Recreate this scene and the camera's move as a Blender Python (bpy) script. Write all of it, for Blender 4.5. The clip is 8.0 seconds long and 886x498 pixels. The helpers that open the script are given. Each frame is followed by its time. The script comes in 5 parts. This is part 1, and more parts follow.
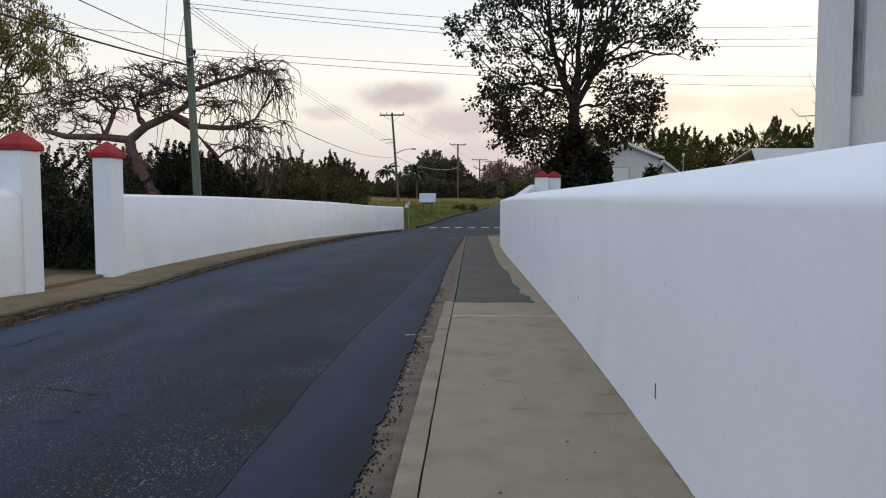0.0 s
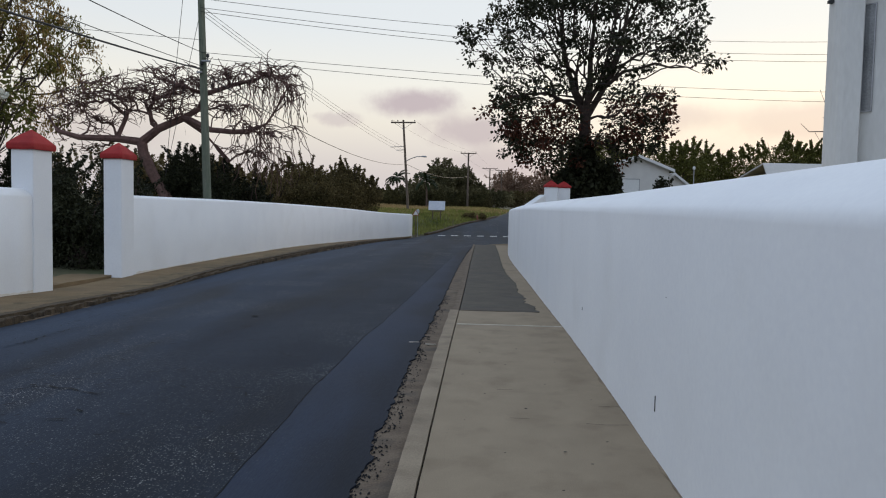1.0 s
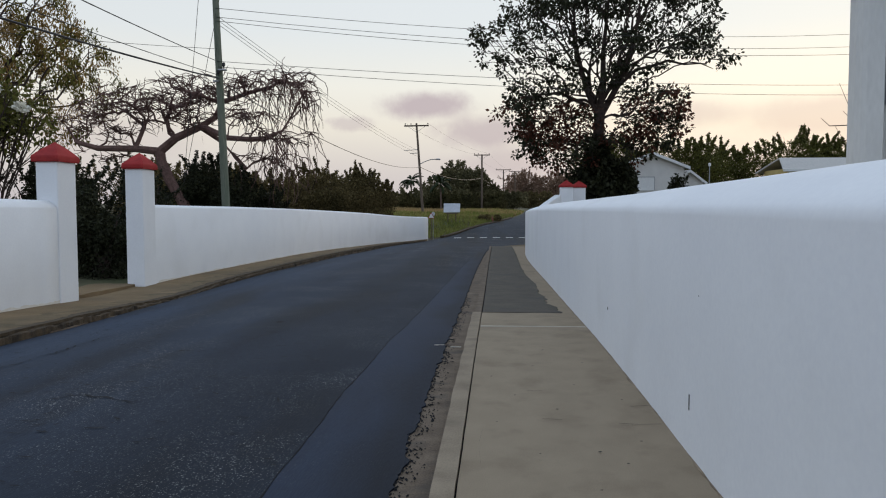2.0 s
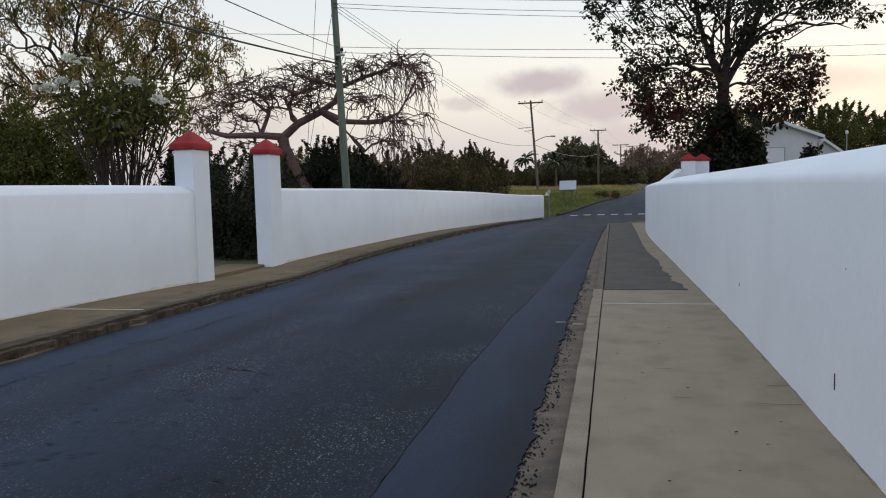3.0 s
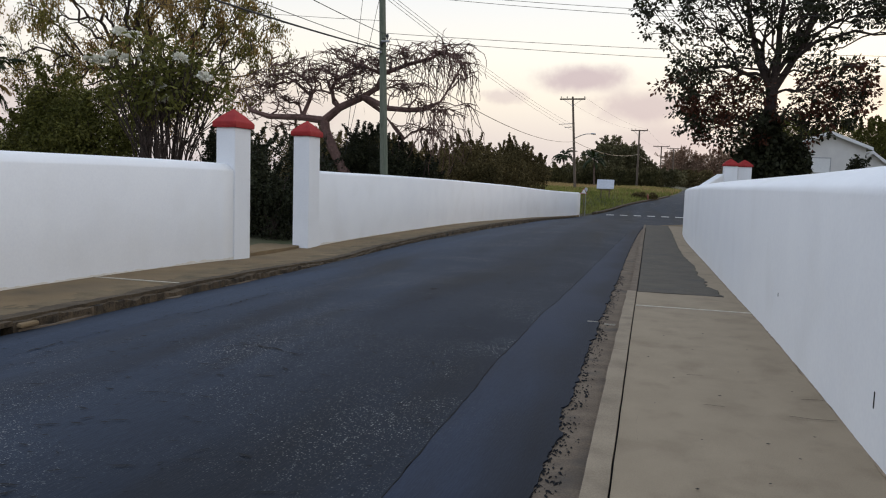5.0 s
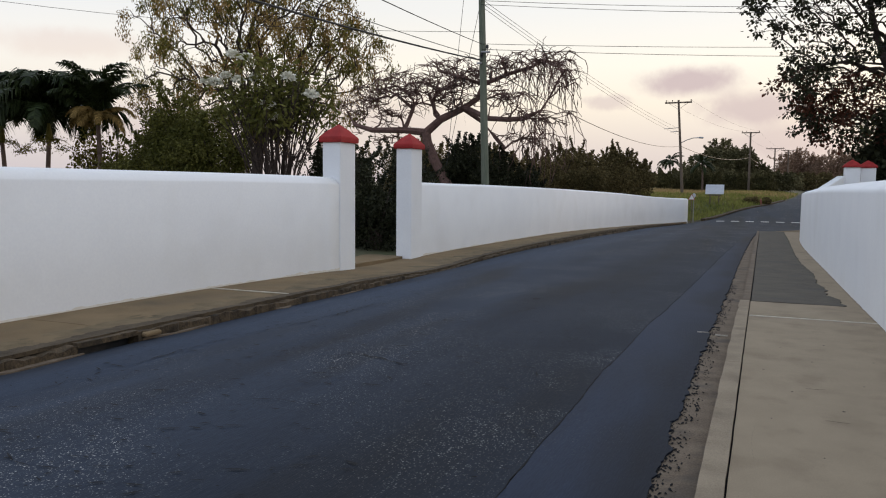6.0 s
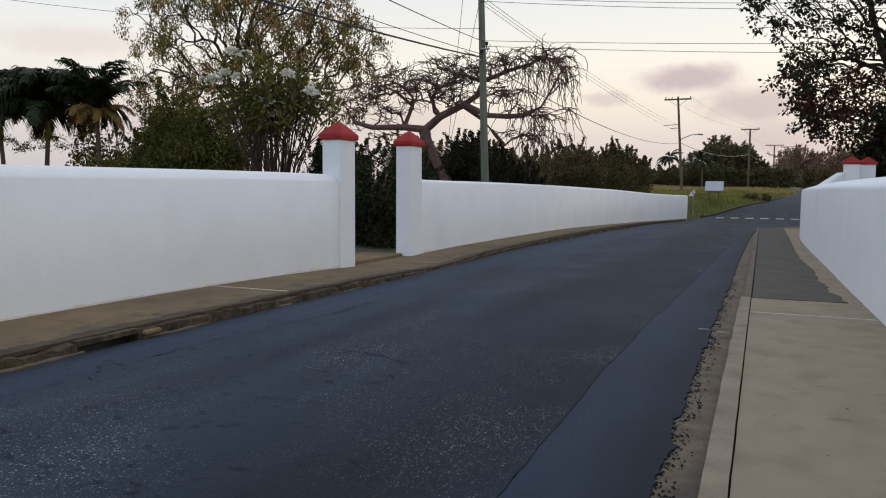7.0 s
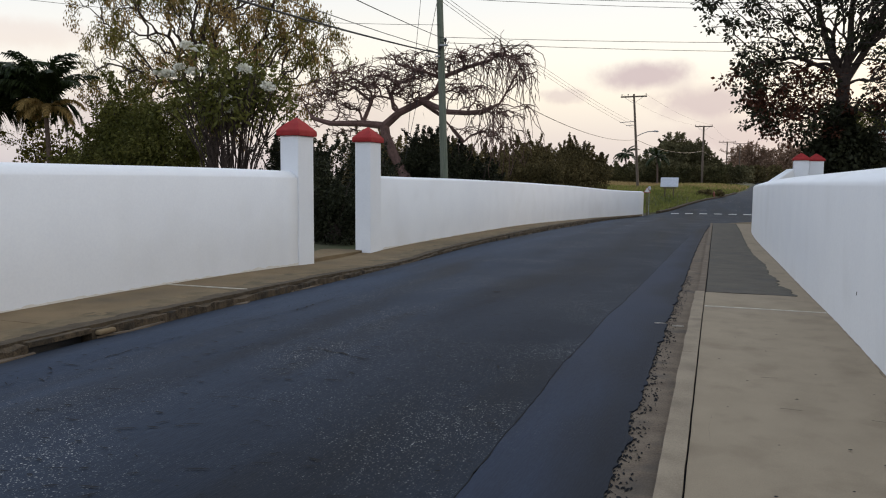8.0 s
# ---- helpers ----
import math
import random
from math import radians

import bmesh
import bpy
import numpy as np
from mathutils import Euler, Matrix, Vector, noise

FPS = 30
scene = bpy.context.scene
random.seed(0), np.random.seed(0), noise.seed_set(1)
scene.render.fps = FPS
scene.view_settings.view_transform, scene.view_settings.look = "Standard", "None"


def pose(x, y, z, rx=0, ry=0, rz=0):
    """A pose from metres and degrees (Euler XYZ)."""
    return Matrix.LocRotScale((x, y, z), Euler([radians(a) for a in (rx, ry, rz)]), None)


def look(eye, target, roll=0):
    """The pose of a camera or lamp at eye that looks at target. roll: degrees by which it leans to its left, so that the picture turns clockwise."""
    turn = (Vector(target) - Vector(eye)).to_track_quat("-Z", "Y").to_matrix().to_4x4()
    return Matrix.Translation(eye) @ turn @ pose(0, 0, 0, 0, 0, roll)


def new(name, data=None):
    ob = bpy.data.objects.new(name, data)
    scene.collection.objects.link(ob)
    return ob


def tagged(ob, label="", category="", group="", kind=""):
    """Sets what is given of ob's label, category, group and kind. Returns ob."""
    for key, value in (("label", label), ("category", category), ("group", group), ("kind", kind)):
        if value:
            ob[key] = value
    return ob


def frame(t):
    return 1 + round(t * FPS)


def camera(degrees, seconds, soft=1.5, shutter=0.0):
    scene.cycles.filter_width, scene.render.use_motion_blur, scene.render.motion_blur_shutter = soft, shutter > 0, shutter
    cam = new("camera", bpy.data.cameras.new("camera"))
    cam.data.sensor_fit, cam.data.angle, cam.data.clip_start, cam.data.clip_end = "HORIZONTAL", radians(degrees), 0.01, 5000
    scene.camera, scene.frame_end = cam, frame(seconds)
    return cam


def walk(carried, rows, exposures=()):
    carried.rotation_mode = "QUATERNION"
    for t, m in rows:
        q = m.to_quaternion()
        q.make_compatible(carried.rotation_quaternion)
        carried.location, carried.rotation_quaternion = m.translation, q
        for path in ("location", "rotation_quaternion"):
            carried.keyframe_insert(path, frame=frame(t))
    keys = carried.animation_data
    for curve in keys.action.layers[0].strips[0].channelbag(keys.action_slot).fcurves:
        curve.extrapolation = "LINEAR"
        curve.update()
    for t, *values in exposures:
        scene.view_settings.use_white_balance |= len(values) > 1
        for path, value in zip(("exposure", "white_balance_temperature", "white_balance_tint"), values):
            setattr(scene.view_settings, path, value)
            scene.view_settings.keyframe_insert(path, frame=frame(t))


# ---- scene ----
cam = camera(59.99, 8.0, soft=1.1)
PATH = [
    (0.0, pose(0.000, -0.000, 1.550, 86.035, 0.001, 2.180)),
    (0.5, pose(0.063, -0.020, 1.548, 87.217, -1.715, 3.173)),
    (1.0, pose(0.040, -0.014, 1.550, 86.625, -1.208, 2.912)),
    (1.2, pose(0.018, 0.002, 1.558, 86.858, -1.126, 2.238)),
    (2.3, pose(-0.087, -0.075, 1.560, 86.685, 1.172, 5.916)),
    (2.5, pose(-0.102, -0.069, 1.555, 86.418, 1.389, 8.422)),
    (3.0, pose(-0.124, -0.064, 1.537, 85.342, 1.411, 12.424)),
    (3.5, pose(-0.091, -0.077, 1.537, 85.035, 0.829, 9.133)),
    (4.0, pose(-0.101, -0.073, 1.542, 85.260, 0.075, 6.396)),
    (4.5, pose(-0.132, -0.057, 1.538, 84.938, 0.225, 10.236)),
    (5.0, pose(-0.160, -0.051, 1.530, 84.665, -1.792, 15.111)),
    (5.2, pose(-0.160, -0.044, 1.523, 85.017, -1.589, 17.585)),
    (6.5, pose(-0.158, -0.054, 1.540, 85.116, -0.354, 23.055)),
    (7.0, pose(-0.180, -0.036, 1.533, 85.022, -0.435, 22.585)),
    (7.5, pose(-0.179, -0.037, 1.529, 84.743, -0.252, 22.579)),
    (8.0, pose(-0.179, -0.045, 1.537, 84.769, -0.405, 19.553)),
]
EXPOSURES = [(0.0, .06, 6600, 9), (0.5, -.27, 6620, 8.5), (1.0, -.10, 6480, 8), (2.5, -.14, 6500, 7), (3.0, -.02, 6520, 8), (3.5, .12, 6720, 9.5), (4.0, .0, 6680, 9.5),
             (4.5, .0, 6680, 9.5), (5.0, .12, 6820, 10), (6.5, .03, 6950, 10.5), (7.0, .0, 6820, 10), (7.5, .0, 6820, 10), (8.0, .13, 6900, 9.5)]
walk(cam, PATH, EXPOSURES)

# ---------------------------------------------------------------- world, sun
SUN_AZ, SUN_EL = 24.0, 5.0        # degrees right of the road's line, above the horizon


def make_world():
    w = bpy.data.worlds.new("world")
    scene.world = w
    w.use_nodes = True
    nt = w.node_tree
    nt.nodes.clear()
    N, L = nt.nodes.new, nt.links.new
    out, bg = N("ShaderNodeOutputWorld"), N("ShaderNodeBackground")
    L(bg.outputs[0], out.inputs[0])
    tc = N("ShaderNodeTexCoord")
    sep = N("ShaderNodeSeparateXYZ")
    L(tc.outputs["Generated"], sep.inputs[0])
    ramp = N("ShaderNodeValToRGB")
    cr = ramp.color_ramp
    stops = [(0.0, (.62, .57, .62)), (.05, (.76, .70, .70)), (.10, (.93, .87, .80)), (.15, (.97, .95, .91)),
             (.215, (.86, .90, .96)), (.42, (.78, .84, .95)), (1.0, (.66, .78, .98))]
    while len(cr.elements) < len(stops):
        cr.elements.new(.5)
    for e, (p, c) in zip(cr.elements, stops):
        e.position, e.color = p, (*c, 1)
    L(sep.outputs[2], ramp.inputs[0])
    # brighter and warmer towards the set sun, dimmer and bluer away from it
    dot = N("ShaderNodeVectorMath")
    dot.operation = "DOT_PRODUCT"
    a, e = radians(SUN_AZ), radians(SUN_EL)
    dot.inputs[1].default_value = (math.sin(a) * math.cos(e), math.cos(a) * math.cos(e), math.sin(e))
    L(tc.outputs["Generated"], dot.inputs[0])
    side = N("ShaderNodeValToRGB")
    sr = side.color_ramp
    sides = [(0.0, (.86, .96, 1.12)), (.5, (.93, .97, 1.03)), (.80, (1.01, 1.0, .97)), (.955, (1.05, 1.04, 1.01)), (1.0, (1.26, 1.18, 1.05))]
    while len(sr.elements) < len(sides):
        sr.elements.new(.5)
    for el, (p, c) in zip(sr.elements, sides):
        el.position, el.color = p, (*c, 1)
    half = N("ShaderNodeMath")
    half.operation = "MULTIPLY_ADD"
    half.inputs[1].default_value, half.inputs[2].default_value = .5, .5
    L(dot.outputs["Value"], half.inputs[0])
    L(half.outputs[0], side.inputs[0])
    mul = N("ShaderNodeMix")
    mul.data_type, mul.blend_type = "RGBA", "MULTIPLY"
    mul.inputs["Factor"].default_value = 1
    L(ramp.outputs[0], mul.inputs["A"])
    L(side.outputs[0], mul.inputs["B"])
    # low banks of mauve cloud, broken up by noise
    ns = N("ShaderNodeTexNoise")
    ns.inputs["Scale"].default_value, ns.inputs["Detail"].default_value, ns.inputs["Roughness"].default_value = 16, 6, .6
    L(tc.outputs["Generated"], ns.inputs["Vector"])
    off = N("ShaderNodeVectorMath")
    off.operation = "MULTIPLY_ADD"
    off.inputs[1].default_value, off.inputs[2].default_value = (.10, .10, .030), (-.05, -.05, -.015)
    L(ns.outputs["Color"], off.inputs[0])
    warp = N("ShaderNodeVectorMath")
    L(tc.outputs["Generated"], warp.inputs[0])
    L(off.outputs[0], warp.inputs[1])
    last = mul.outputs["Result"]
    for az, el, wide, high, amount, colour in CLOUDS:
        a, e = radians(az), radians(el)
        c = Vector((math.sin(a) * math.cos(e), math.cos(a) * math.cos(e), math.sin(e)))
        dif, sc, ln = N("ShaderNodeVectorMath"), N("ShaderNodeVectorMath"), N("ShaderNodeVectorMath")
        dif.operation, sc.operation, ln.operation = "SUBTRACT", "MULTIPLY", "LENGTH"
        dif.inputs[1].default_value = c
        sc.inputs[1].default_value = (1 / radians(wide), 1 / radians(wide), 1 / radians(high))
        L(warp.outputs[0], dif.inputs[0])
        L(dif.outputs[0], sc.inputs[0])
        L(sc.outputs[0], ln.inputs[0])
        r = N("ShaderNodeMapRange")
        r.interpolation_type = "SMOOTHSTEP"
        r.inputs["From Min"].default_value, r.inputs["From Max"].default_value = 1.15, .35
        r.inputs["To Max"].default_value = amount
        L(ln.outputs["Value"], r.inputs["Value"])
        mx = N("ShaderNodeMix")
        mx.data_type = "RGBA"
        mx.inputs["B"].default_value = (*colour, 1)
        L(r.outputs[0], mx.inputs["Factor"])
        L(last, mx.inputs["A"])
        last = mx.outputs["Result"]
    # a share of physical twilight sky
    sky = N("ShaderNodeTexSky")
    sky.sky_type = "NISHITA"
    sky.sun_disc = False
    sky.sun_elevation, sky.sun_rotation = radians(SUN_EL), radians(SUN_AZ)
    add = N("ShaderNodeMix")
    add.data_type, add.blend_type = "RGBA", "ADD"
    add.inputs["Factor"].default_value = .0035
    L(last, add.inputs["A"])
    L(sky.outputs[0], add.inputs["B"])
    L(add.outputs["Result"], bg.inputs[0])
    bg.inputs[1].default_value = WORLD_STRENGTH


MAUVE, PINK = (.60, .50, .54), (.72, .56, .54)
# azimuth, height, half width, half height in degrees, thickness, colour
CLOUDS = [(-5.2, 7.3, 4.2, 1.15, .9, MAUVE), (-.8, 5.4, 3.8, 1.6, .75, MAUVE), (-11, 6.0, 2.0, .6, .5, MAUVE), (1.0, 3.2, 5.0, 1.3, .5, MAUVE),
          (13, 6.4, 5, 1.3, .45, PINK), (22, 6.0, 6, 1.6, .45, PINK), (30, 4.5, 7, 1.4, .4, MAUVE), (-48, 9.0, 6, 1.2, .35, PINK), (-42, 4, 9, 2.5, .35, MAUVE),
          (-28, 5, 8, 2, .3, MAUVE), (60, 8, 12, 3, .5, MAUVE), (-90, 12, 16, 4, .5, MAUVE), (120, 15, 18, 5, .5, MAUVE), (180, 10, 22, 4, .5, MAUVE)]
WORLD_STRENGTH = 0.95
make_world()
sun = new("sun", bpy.data.lights.new("sun", "SUN"))
sun.data.energy, sun.data.angle, sun.data.color = 0.85, radians(14), (1.0, .82, .66)
_a, _e = radians(SUN_AZ), radians(SUN_EL)
sun.matrix_world = look((0, 0, 0), (-math.sin(_a) * math.cos(_e), -math.cos(_a) * math.cos(_e), -math.sin(_e)))
sun.location = (6, 40, 30)

# ---------------------------------------------------------------- materials
def mat(name, dark, light, scale=6.0, rough=.8, bump=.15, fine=60.0, metal=0.0, stain=None, stain_scale=1.2, stain_amount=.5,
        island=0.0, spec=.4, translucent=0.0, stretch=(1, 1, 1), objrand=0.0):
    """A surface of two mixed tones with grain, relief and, where given, stains."""
    m = bpy.data.materials.new(name)
    m.use_nodes = True
    nt = m.node_tree
    N, L = nt.nodes.new, nt.links.new
    b = nt.nodes["Principled BSDF"]
    out = nt.nodes["Material Output"]
    tc, mp = N("ShaderNodeTexCoord"), N("ShaderNodeMapping")
    mp.inputs["Scale"].default_value = stretch
    geo = N("ShaderNodeNewGeometry")
    L(geo.outputs["Position"], mp.inputs[0])
    n1, n2 = N("ShaderNodeTexNoise"), N("ShaderNodeTexNoise")
    n1.inputs["Scale"].default_value, n1.inputs["Detail"].default_value = scale, 5
    n2.inputs["Scale"].default_value, n2.inputs["Detail"].default_value = fine, 3
    for n in (n1, n2):
        L(mp.outputs[0], n.inputs["Vector"])
    mixf = N("ShaderNodeMath")
    mixf.operation = "MULTIPLY_ADD"
    mixf.inputs[1].default_value = .45
    half = N("ShaderNodeMath")
    half.operation = "MULTIPLY"
    half.inputs[1].default_value = .55
    L(n1.outputs["Fac"], half.inputs[0])
    L(n2.outputs["Fac"], mixf.inputs[0])
    L(half.outputs[0], mixf.inputs[2])
    rng = N("ShaderNodeMapRange")
    rng.inputs["From Min"].default_value, rng.inputs["From Max"].default_value = .36, .64
    L(mixf.outputs[0], rng.inputs["Value"])
    col = N("ShaderNodeMix")
    col.data_type = "RGBA"
    col.inputs["A"].default_value, col.inputs["B"].default_value = (*dark, 1), (*light, 1)
    L(rng.outputs[0], col.inputs["Factor"])
    last = col.outputs["Result"]
    if stain:
        n3 = N("ShaderNodeTexNoise")
        n3.inputs["Scale"].default_value, n3.inputs["Detail"].default_value = stain_scale, 6
        L(mp.outputs[0], n3.inputs["Vector"])
        r3 = N("ShaderNodeMapRange")
        r3.inputs["From Min"].default_value, r3.inputs["From Max"].default_value = .52, .70
        r3.inputs["To Max"].default_value = stain_amount
        L(n3.outputs["Fac"], r3.inputs["Value"])
        mx = N("ShaderNodeMix")
        mx.data_type = "RGBA"
        mx.inputs["B"].default_value = (*stain, 1)
        L(r3.outputs[0], mx.inputs["Factor"])
        L(last, mx.inputs["A"])
        last = mx.outputs["Result"]
    if island or objrand:
        hv = N("ShaderNodeHueSaturation")
        rr = N("ShaderNodeMapRange")
        amt = island or objrand
        rr.inputs["To Min"].default_value, rr.inputs["To Max"].default_value = 1 - amt, 1 + amt
        if island:
            L(geo.outputs["Random Per Island"], rr.inputs["Value"])
        else:
            oi = N("ShaderNodeObjectInfo")
            L(oi.outputs["Random"], rr.inputs["Value"])
        L(rr.outputs[0], hv.inputs["Value"])
        L(last, hv.inputs["Color"])
        last = hv.outputs["Color"]
    L(last, b.inputs["Base Color"])
    b.inputs["Roughness"].default_value = rough
    b.inputs["Metallic"].default_value = metal
    b.inputs["Specular IOR Level"].default_value = spec
    if bump:
        bp = N("ShaderNodeBump")
        bp.inputs["Strength"].default_value, bp.inputs["Distance"].default_value = bump, .02
        L(mixf.outputs[0], bp.inputs["Height"])
        L(bp.outputs[0], b.inputs["Normal"])
    if translucent:
        tr, ms = N("ShaderNodeBsdfTranslucent"), N("ShaderNodeMixShader")
        ms.inputs[0].default_value = translucent
        L(last, tr.inputs[0])
        L(b.outputs[0], ms.inputs[1])
        L(tr.outputs[0], ms.inputs[2])
        L(ms.outputs[0], out.inputs[0])
    return m


def asphalt(name, dark, light, chip, chip_amount, rough, lanes=(), span=(-5.55, -.55), worn_lanes=True):
    """Asphalt with pale stone chips showing through."""
    m = mat(name, dark, light, 1.3, rough, .5, 90, stain=(.012, .013, .016), stain_scale=1.0, stain_amount=.75, spec=.22, stretch=(1, .12, 1))
    nt = m.node_tree
    N, L = nt.nodes.new, nt.links.new
    b = nt.nodes["Principled BSDF"]
    geo = N("ShaderNodeNewGeometry")
    n = N("ShaderNodeTexNoise")
    n.inputs["Scale"].default_value, n.inputs["Detail"].default_value = .55, 6
    L(geo.outputs["Position"], n.inputs["Vector"])
    worn = N("ShaderNodeMapRange")
    worn.inputs["From Min"].default_value, worn.inputs["From Max"].default_value = .44, .58
    worn.inputs["To Min"].default_value, worn.inputs["To Max"].default_value = chip_amount * .04, chip_amount
    L(n.outputs["Fac"], worn.inputs["Value"])
    warp = N("ShaderNodeTexNoise")
    warp.inputs["Scale"].default_value = 130
    L(geo.outputs["Position"], warp.inputs["Vector"])
    wv = N("ShaderNodeVectorMath")
    wv.operation = "MULTIPLY_ADD"
    wv.inputs[1].default_value = (.012, .012, .012)
    L(warp.outputs["Color"], wv.inputs[0])
    L(geo.outputs["Position"], wv.inputs[2])
    both = None
    for size, cut in ((96, .72), (54, .80)):
        v = N("ShaderNodeTexVoronoi")
        v.inputs["Scale"].default_value = size
        L(wv.outputs[0], v.inputs["Vector"])
        r = N("ShaderNodeMapRange")
        r.inputs["From Min"].default_value, r.inputs["From Max"].default_value = .40, .22
        L(v.outputs["Distance"], r.inputs["Value"])
        sep = N("ShaderNodeSeparateColor")
        L(v.outputs["Color"], sep.inputs[0])
        few = N("ShaderNodeMapRange")
        few.inputs["From Min"].default_value, few.inputs["From Max"].default_value = cut, 1.0
        L(sep.outputs[0], few.inputs["Value"])
        m1 = N("ShaderNodeMath")
        m1.operation = "MULTIPLY"
        L(r.outputs[0], m1.inputs[0])
        L(few.outputs[0], m1.inputs[1])
        if both is None:
            both = m1
        else:
            mxm = N("ShaderNodeMath")
            mxm.operation = "MAXIMUM"
            L(both.outputs[0], mxm.inputs[0])
            L(m1.outputs[0], mxm.inputs[1])
            both = mxm
    if lanes and worn_lanes:
        px, bare = N("ShaderNodeSeparateXYZ"), N("ShaderNodeValToRGB")
        L(geo.outputs["Position"], px.inputs[0])
        reach = N("ShaderNodeMapRange")
        reach.inputs["From Min"].default_value, reach.inputs["From Max"].default_value = -6.0, -1.0
        L(px.outputs[0], reach.inputs["Value"])
        spots = ((.05, 0), (.30, .55), (.45, 1), (.62, .5), (.72, .45), (.86, 1.3), (.93, .9))
        while len(bare.color_ramp.elements) < len(spots):
            bare.color_ramp.elements.new(.5)
        for e, (p, k) in zip(bare.color_ramp.elements, spots):
            e.position, e.color = p, (k, k, k, 1)
        L(reach.outputs[0], bare.inputs[0])
        spread = N("ShaderNodeMath")
        spread.operation = "MULTIPLY"
        L(worn.outputs[0], spread.inputs[0])
        L(bare.outputs[0], spread.inputs[1])
        worn = spread
    m2 = N("ShaderNodeMath")
    m2.operation = "MULTIPLY"
    L(both.outputs[0], m2.inputs[0])
    L(worn.outputs[0], m2.inputs[1])
    old = b.inputs["Base Color"].links[0].from_socket
    mx = N("ShaderNodeMix")
    mx.data_type = "RGBA"
    mx.inputs["B"].default_value = (*chip, 1)
    L(m2.outputs[0], mx.inputs["Factor"])
    L(old, mx.inputs["A"])
    if lanes:
        # tone across the road: a left edge paled to imitate sheen, polished wheel tracks, a dark middle
        sx, sway = N("ShaderNodeSeparateXYZ"), N("ShaderNodeMath")
        L(geo.outputs["Position"], sx.inputs[0])
        sway.operation = "MULTIPLY_ADD"
        sway.inputs[1].default_value = .9
        L(n.outputs["Fac"], sway.inputs[0])
        L(sx.outputs[0], sway.inputs[2])
        across = N("ShaderNodeMapRange")
        across.inputs["From Min"].default_value, across.inputs["From Max"].default_value = span
        L(sway.outputs[0], across.inputs["Value"])
        lane = N("ShaderNodeValToRGB")
        while len(lane.color_ramp.elements) < len(lanes):
            lane.color_ramp.elements.new(.5)
        for e, (p, k) in zip(lane.color_ramp.elements, lanes):
            e.position, e.color = p, (.5 * k, .5 * k, .5 * k * .98, 1)
        L(across.outputs[0], lane.inputs[0])
        twice = N("ShaderNodeMix")
        twice.data_type, twice.blend_type = "RGBA", "MULTIPLY"
        twice.inputs["Factor"].default_value = 1
        L(mx.outputs["Result"], twice.inputs["A"])
        L(lane.outputs[0], twice.inputs["B"])
        gain = N("ShaderNodeVectorMath")
        gain.operation = "SCALE"
        gain.inputs["Scale"].default_value = 2.0
        L(twice.outputs["Result"], gain.inputs[0])
        L(gain.outputs[0], b.inputs["Base Color"])
    else:
        L(mx.outputs["Result"], b.inputs["Base Color"])
    return m


# the first lane stops brighten the left side in place of its sheen
M_ROAD = asphalt("worn_asphalt", (.0093, .0150, .0270), (.0215, .0310, .0500), (.42, .415, .40), 1.0, .8,
                 lanes=((.0, 2.0), (.16, 1.8), (.34, 1.25), (.46, 1.28), (.60, 1.0), (.74, .78), (.86, .80), (1.0, 1.0)))
M_STRIP = asphalt("patched_asphalt", (.0135, .0215, .042), (.0215, .0325, .059), (.20, .20, .20), .25, .75,
                  lanes=((.0, 1.12), (.35, 1.08), (.65, .85), (.85, .62), (1.0, .55)), span=(-.9, -.22), worn_lanes=False)
M_PATCH = mat("pavement_asphalt", (.066, .056, .043), (.108, .091, .070), 3, .9, .4, 80, stain=(.06, .058, .055), stain_scale=2)
M_CRACK = mat("crack_tar", (.0035, .004, .005), (.009, .009, .010), 8, .95, .3)
M_CONC = mat("pavement_concrete", (.262, .204, .137), (.318, .250, .170), 3.2, .9, .35, 110, stain=(.185, .138, .090), stain_scale=2.6, stain_amount=.55, stretch=(1, .8, 1))
M_KERB = mat("kerb_concrete", (.215, .168, .115), (.325, .258, .180), 3, .9, .35, 120, stain=(.15, .115, .08), stain_scale=2.5, stain_amount=.6)
M_GUTTER = mat("gutter_concrete", (.105, .076, .052), (.20, .152, .108), 4, .95, .5, 70, stain=(.07, .06, .05), stain_scale=3, stain_amount=.8)
M_OLDCONC = mat("old_pavement", (.150, .102, .052), (.232, .162, .088), 1.8, .95, .4, 90, stain=(.10, .075, .045), stain_scale=.9, stain_amount=.8)
M_OLDKERB = mat("old_kerb", (.034, .024, .014), (.125, .088, .052), 9, .95, .8, 60, stain=(.020, .016, .011), stain_scale=4, stain_amount=.9)
M_WHITE = mat("white_render", (.79, .80, .82), (.84, .85, .86), 1.1, .75, .02, 30, stain=(.72, .72, .71), stain_scale=.8, stain_amount=.35)
M_TOWER = mat("tower_render", (.60, .59, .56), (.68, .67, .64), 1.3, .8, .12, 30, stain=(.50, .49, .47), stain_scale=.9, stain_amount=.5, stretch=(1, 1, .3))
M_RED = mat("red_cap_paint", (.30, .026, .026), (.39, .042, .04), 5, .8, .2, 50, stain=(.20, .025, .025), stain_scale=4, spec=.2)
M_LINE = mat("white_road_paint", (.55, .55, .53), (.75, .75, .73), 12, .8, .2)
M_POLE = mat("weathered_pole", (.10, .12, .085), (.19, .20, .15), 9, .9, .4, 60, stretch=(1, 1, .08))
M_WOODPOLE = mat("wooden_pole", (.10, .075, .055), (.19, .145, .11), 9, .9, .4, 60, stretch=(1, 1, .08))
M_METAL = mat("galvanised_metal", (.30, .30, .31), (.42, .42, .43), 14, .5, .1, metal=.7)
M_DARK = mat("black_rubber", (.014, .014, .016), (.03, .03, .03), 10, .6, .05)
